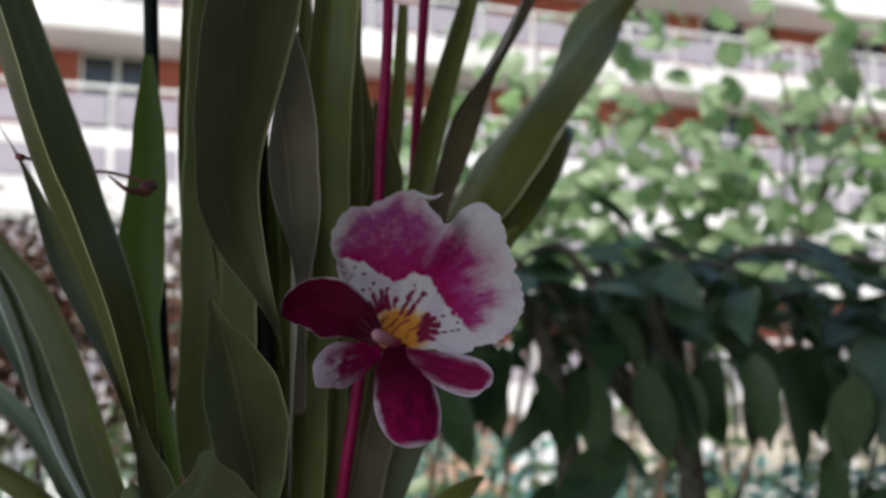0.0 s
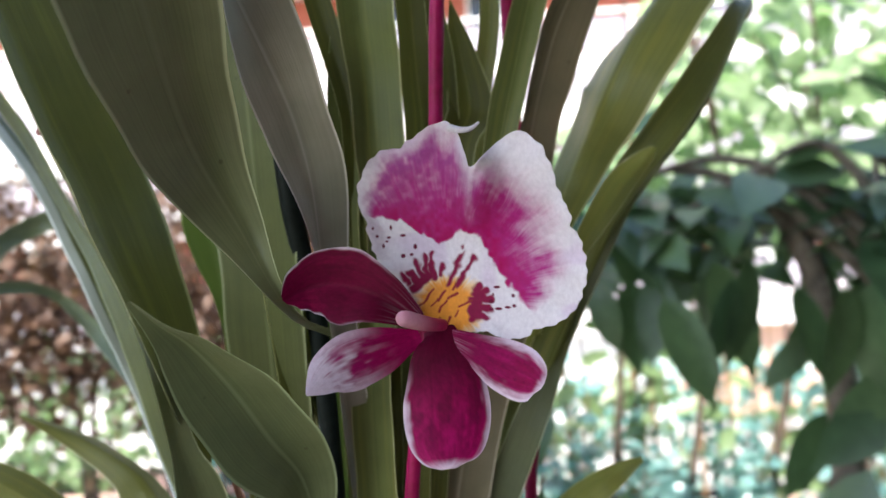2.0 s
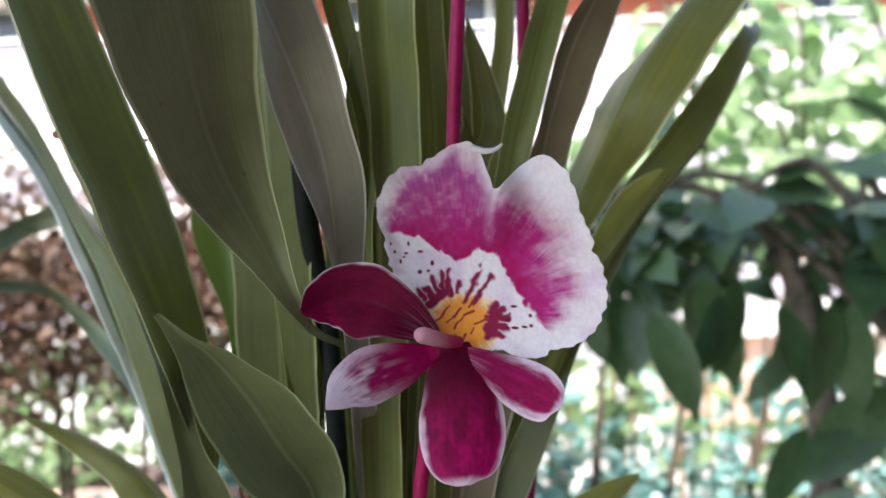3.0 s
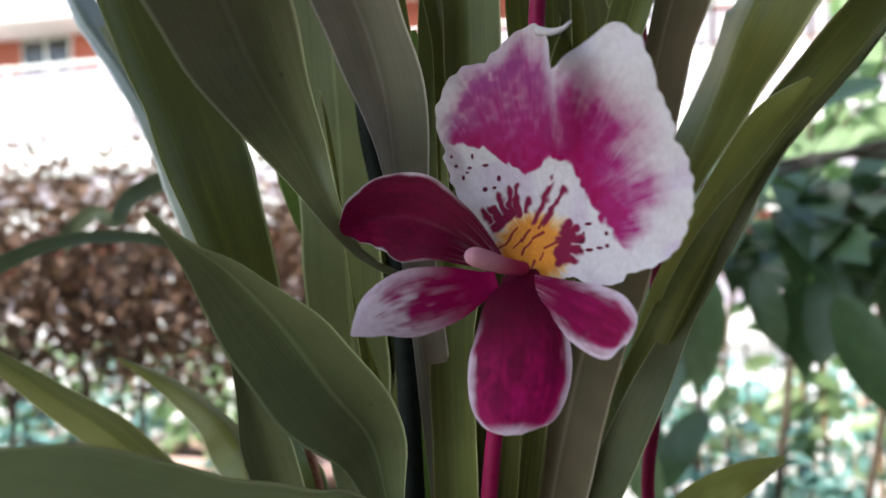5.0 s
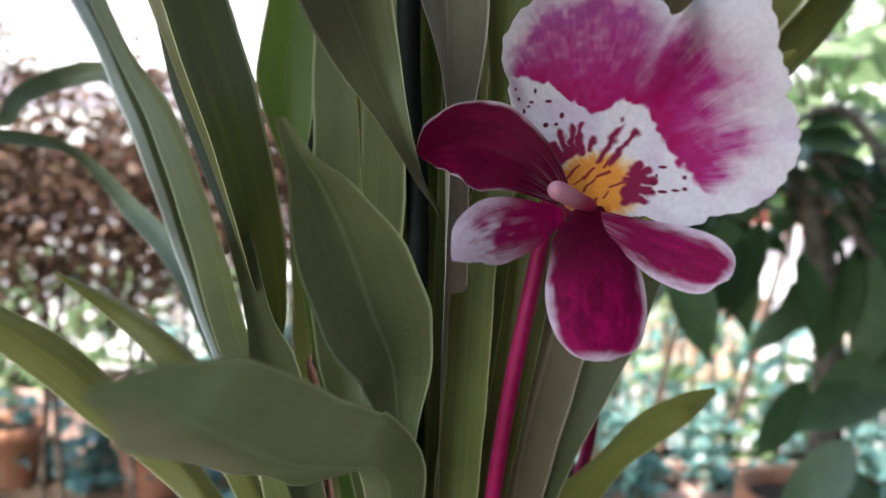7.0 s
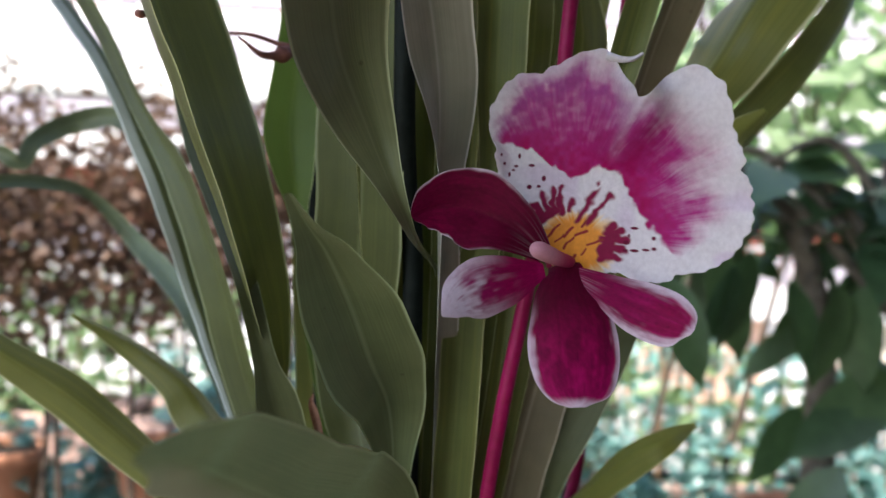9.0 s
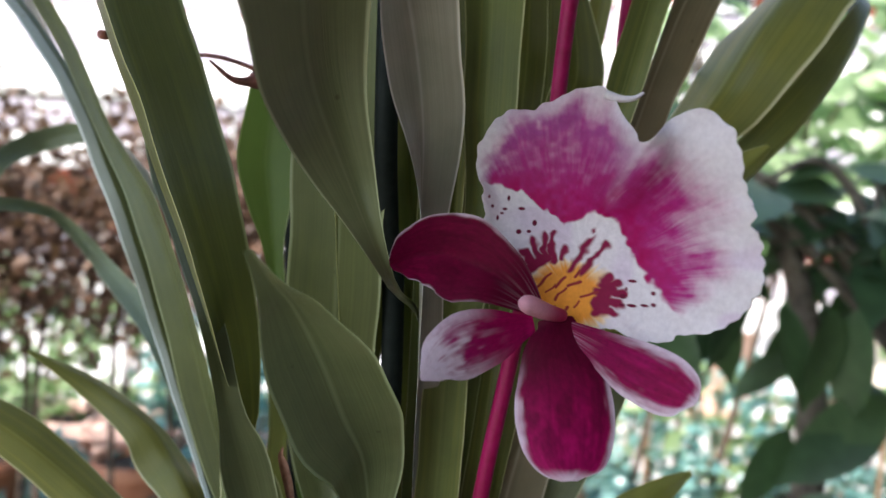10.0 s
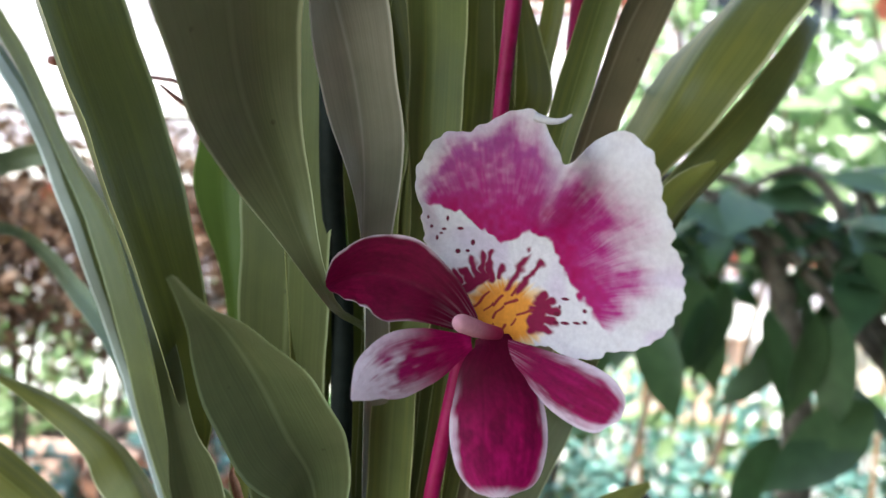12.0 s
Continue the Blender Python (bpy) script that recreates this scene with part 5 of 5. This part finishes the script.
    for a, b, w in (((-6.9, 7.7), (-5.2, 8.4), 0.22), ((-5.2, 8.4), (-1.8, 11.9), 0.26), ((-3.0, 7.6), (-1.2, 9.4), 0.24), ((-1.2, 8.9), (1.1, 11.3), 0.3), ((-0.7, 6.0), (-0.2, 7.4), 0.3), ((-0.2, 7.4), (1.4, 8.8), 0.28), ((1.8, 9.4), (4.0, 10.6), 0.34), ((3.0, 11.6), (3.6, 13.0), 0.3), ((4.3, 7.2), (7.4, 8.6), 0.28), ((-1.1, 2.3), (-0.7, 4.5), 0.26), ((1.3, 2.3), (1.6, 4.5), 0.26), ((-0.3, -2.0), (0.0, 0.2), 0.24), ((2.8, 4.6), (4.0, 6.2), 0.2)):
        line = np.maximum(line, stroke(wx, z, a, b, w, 0.16))
    col = lerp(col, MAROON, line)
    dot = np.zeros_like(x)
    for a, b, r in ((-12.1, 28.5, 0.42), (-9.1, 26.3, 0.5), (-15.7, 26.5, 0.35), (-14.3, 23.9, 0.4), (-12.8, 26.0, 0.38), (-13.4, 25.0, 0.3), (-16.6, 28.6, 0.3), (-9.4, 21.0, 0.55), (-6.1, 23.2, 0.55), (-7.2, 21.2, 0.4), (14.0, 11.9, 0.5), (17.7, 9.8, 0.4), (14.1, 6.5, 0.55), (16.3, 6.9, 0.45), (17.8, 7.3, 0.4), (12.5, 8.3, 0.55), (13.0, 10.0, 0.3), (12.4, 6.4, 0.4)):
        sq = 1.0 + 0.35 * math.sin(a * 3)
        dot = np.maximum(dot, 1 - smooth(r - 0.12, r + 0.2, np.hypot((x - a) * sq, (z - b) / sq)))
    col = lerp(col, RAY * 0.6, dot)
    return np.clip(col, 0, 0.9)


flower = rod("flower", [(0.0, 0.03, 1.0), (-0.001, 0.022, 1.003), (-0.002, 0.016, 1.004), (-0.002, 0.0115, 1.0045)], np.linspace(0.0018, 0.0028, 24), STEM_PINK, orchid, "crimson and white open bloom with an orange heart", 12, 24)


def under_flower(ob):
    ob.parent = flower
    return ob


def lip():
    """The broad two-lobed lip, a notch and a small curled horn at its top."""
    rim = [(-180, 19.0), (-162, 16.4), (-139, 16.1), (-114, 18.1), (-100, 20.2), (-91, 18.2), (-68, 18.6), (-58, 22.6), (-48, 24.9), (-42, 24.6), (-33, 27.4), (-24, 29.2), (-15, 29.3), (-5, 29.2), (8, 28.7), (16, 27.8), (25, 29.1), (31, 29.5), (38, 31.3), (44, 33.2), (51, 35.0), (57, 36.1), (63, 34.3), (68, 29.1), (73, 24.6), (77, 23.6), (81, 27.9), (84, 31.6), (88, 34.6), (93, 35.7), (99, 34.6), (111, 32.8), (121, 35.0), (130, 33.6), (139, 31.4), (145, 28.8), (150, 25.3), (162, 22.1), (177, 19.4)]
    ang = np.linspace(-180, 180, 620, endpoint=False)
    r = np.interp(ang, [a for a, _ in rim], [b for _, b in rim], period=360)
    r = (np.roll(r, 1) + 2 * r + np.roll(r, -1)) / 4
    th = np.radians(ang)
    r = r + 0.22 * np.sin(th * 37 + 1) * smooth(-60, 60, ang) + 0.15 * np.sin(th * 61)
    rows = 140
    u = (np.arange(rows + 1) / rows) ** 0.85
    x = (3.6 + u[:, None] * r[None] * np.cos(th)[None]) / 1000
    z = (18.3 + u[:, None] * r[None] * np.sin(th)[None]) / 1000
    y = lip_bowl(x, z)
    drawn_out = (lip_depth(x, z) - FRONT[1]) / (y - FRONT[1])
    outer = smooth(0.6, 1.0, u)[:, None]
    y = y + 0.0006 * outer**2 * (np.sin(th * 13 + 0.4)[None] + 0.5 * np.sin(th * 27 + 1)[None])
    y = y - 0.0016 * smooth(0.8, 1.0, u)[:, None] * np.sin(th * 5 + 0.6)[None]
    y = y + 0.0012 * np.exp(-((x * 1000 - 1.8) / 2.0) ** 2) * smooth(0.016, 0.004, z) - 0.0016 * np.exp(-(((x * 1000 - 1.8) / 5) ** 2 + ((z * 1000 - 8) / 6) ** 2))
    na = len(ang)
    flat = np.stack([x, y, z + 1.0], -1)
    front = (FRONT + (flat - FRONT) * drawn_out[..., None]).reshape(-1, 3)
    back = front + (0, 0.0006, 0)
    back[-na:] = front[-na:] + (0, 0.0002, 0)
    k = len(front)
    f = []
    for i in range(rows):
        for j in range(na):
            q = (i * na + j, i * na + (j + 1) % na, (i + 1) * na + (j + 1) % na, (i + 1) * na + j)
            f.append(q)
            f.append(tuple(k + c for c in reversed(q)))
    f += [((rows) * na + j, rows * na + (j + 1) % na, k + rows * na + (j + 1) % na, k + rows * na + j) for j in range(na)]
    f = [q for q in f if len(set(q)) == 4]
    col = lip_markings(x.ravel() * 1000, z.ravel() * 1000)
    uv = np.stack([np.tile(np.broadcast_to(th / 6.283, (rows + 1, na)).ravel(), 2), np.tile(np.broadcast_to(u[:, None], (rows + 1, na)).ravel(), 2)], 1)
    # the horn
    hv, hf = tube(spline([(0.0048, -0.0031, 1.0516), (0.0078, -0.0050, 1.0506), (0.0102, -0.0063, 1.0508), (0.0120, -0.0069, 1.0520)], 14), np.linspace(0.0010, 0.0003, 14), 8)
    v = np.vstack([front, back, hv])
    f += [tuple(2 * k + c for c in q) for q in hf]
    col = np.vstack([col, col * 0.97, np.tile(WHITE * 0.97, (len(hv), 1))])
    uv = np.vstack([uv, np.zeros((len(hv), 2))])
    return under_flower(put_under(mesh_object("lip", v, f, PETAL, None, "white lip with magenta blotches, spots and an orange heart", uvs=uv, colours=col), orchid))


def tepal(name, stations, label, base, tip, white_tip, rim, mottle, seed, hairs=0.0, glow=np.array((0.29, 0.004, 0.092)), **shape):
    """A petal or sepal; base, tip: colours; white_tip: from where along it pales; rim: width of its pale edge; hairs:
    pale streaks at its foot; glow: the colour of its lighter patches, a sheen painted in.
    """
    v, f, uv, s, t = ribbon(stations, n=110, m=61, thick=0.0008, seed=seed, **shape)
    edge = np.minimum(s, 1 - s) * 2
    fray = 0.5 * value_noise(s * 14, t * 9, seed) + 0.14 * value_noise(s * 44, t * 9, seed + 3) + 0.22 * value_noise(s * 18, t * 22, seed + 4) + 0.22 * value_noise(s * 48, t * 9, seed + 14) - 0.54
    col = lerp(base, tip, smooth(0.3, 1.1, t))
    sheen = 0.25 * value_noise(s * 26, t * 4, seed + 9) + 0.5 * value_noise(s * 6, t * 5, seed + 11) + 0.25 * value_noise(s * 22, t * 22, seed + 12)
    col = lerp(col, glow, 0.75 * smooth(0.28, 0.76, sheen) * smooth(0.2, 0.8, t))
    veins = value_noise(s * 34 + 2 * value_noise(s * 5, t * 4, seed + 21), t * 3.5, seed + 20)
    col = col * (0.89 + 0.2 * veins)[..., None]
    col = col * (0.8 + 0.28 * value_noise(s * 70, t * 55, seed + 17) + 0.16 * value_noise(s * 30, t * 12, seed + 18))[..., None]
    pale = np.maximum(smooth(white_tip - 0.1, white_tip + 0.22, t + 0.5 * fray), 0.85 * smooth(rim * 2.8, 0.0, edge + (0.12 + 1.6 * rim) * fray) * smooth(0.2, 0.6, t))
    pale = np.maximum(pale, mottle * smooth(0.45, 0.9, value_noise(s * 7, t * 8, seed + 5) + 0.6 * fray) * smooth(0.15, 0.5, t))
    pale = np.maximum(pale, 0.75 * smooth(0.93, 1.0, t + 0.03 * fray) * (white_tip != 1.2))
    pale = np.maximum(pale, hairs * smooth(0.34, 0.04, t) * smooth(0.5, 0.8, value_noise(s * 30, t * 3, seed + 6)))
    col = lerp(col, np.array((0.74, 0.64, 0.73)), np.clip(pale, 0, 1))
    ob = put_under(mesh_object(name, v, f, PETAL, None, label, uvs=uv, colours=np.clip(col, 0, 0.9)), orchid)
    return under_flower(ob)


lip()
tepal("petal", [(-0.0060, 0.004, 1.0045, 0.004), (-0.0081, 0.003, 1.0062, 0.0075), (-0.0146, 0.001, 1.011, 0.0150), (-0.0216, 0.002, 1.0141, 0.0213), (-0.0286, 0.002, 1.0155, 0.0196), (-0.0341, 0.001, 1.0146, 0.0150), (-0.0374, -0.001, 1.0132, 0.0100), (-0.0388, -0.003, 1.0124, 0.003)], "velvety dark crimson petal", CRIMSON * 0.62, CRIMSON * 0.85, 1.2, 0.03, 0.0, 1, hairs=0.16, glow=CRIMSON * 1.25, fold=30, cup=0.1)
tepal("petal", [(-0.0060, 0.003, 1.0005, 0.004), (-0.0088, 0.002, 0.9999, 0.0062), (-0.015, -0.003, 0.9986, 0.0125), (-0.0214, -0.009, 0.9975, 0.0148), (-0.0263, -0.014, 0.996, 0.0111), (-0.0291, -0.018, 0.9939, 0.0058), (-0.031, -0.021, 0.9923, 0.0005)], "crimson petal with a broad white tip", MAGENTA_DEEP * 0.8, MAGENTA * 0.85, 0.58, 0.2, 0.35, 2, fold=8, cup=0.25)
tepal("sepal", [(-0.0015, 0.003, 1.0025, 0.008), (-0.001, 0.001, 1.0, 0.0105), (-0.0013, -0.003, 0.9954, 0.0159), (-0.0006, -0.008, 0.9894, 0.0203), (-0.0004, -0.012, 0.9836, 0.0212), (-0.0005, -0.016, 0.9785, 0.0180), (-0.0006, -0.0186, 0.9752, 0.0120), (-0.0005, -0.0198, 0.9734, 0.003)], "rounded crimson sepal with a pale rim", CRIMSON * 0.6, MAGENTA_DEEP * 0.68, 1.5, 0.07, 0.0, 3, glow=MAGENTA_DEEP * 1.1, fold=3, cup=0.22)
tepal("petal", [(-0.0005, 0.003, 1.0008, 0.003), (0.0011, 0.002, 1.0001, 0.0045), (0.0071, -0.004, 0.9976, 0.0080), (0.0125, -0.012, 0.9952, 0.0126), (0.0169, -0.019, 0.9937, 0.0130), (0.0197, -0.0235, 0.9928, 0.0090), (0.0211, -0.026, 0.9919, 0.0012)], "crimson petal with a white margin", MAGENTA_DEEP * 0.5, CRIMSON * 1.4, 1.12, 0.17, 0.0, 4, hairs=0.3, fold=6, cup=0.25)
v, f = tube(spline([(0.0, 0.003, 1.003), (-0.0035, -0.001, 1.004), (-0.0065, -0.004, 1.0052), (-0.009, -0.0058, 1.0062), (-0.0109, -0.007, 1.0066)], 24), np.array([0.0015 + 0.0006 * math.sin(1.57 * i / 16) if i < 17 else 0.0021 * math.sqrt(max(0.02, 1 - ((i - 16) / 7.2) ** 2)) for i in range(24)]), 16)
under_flower(put_under(mesh_object("column", v, f, PETAL, None, "pale pink column", uvs=np.zeros((len(v), 2)), colours=lerp(np.array((0.4, 0.03, 0.12)), np.array((0.6, 0.3, 0.37)), np.repeat(smooth(0.1, 0.6, np.linspace(0, 1, 24)), 16))), orchid))
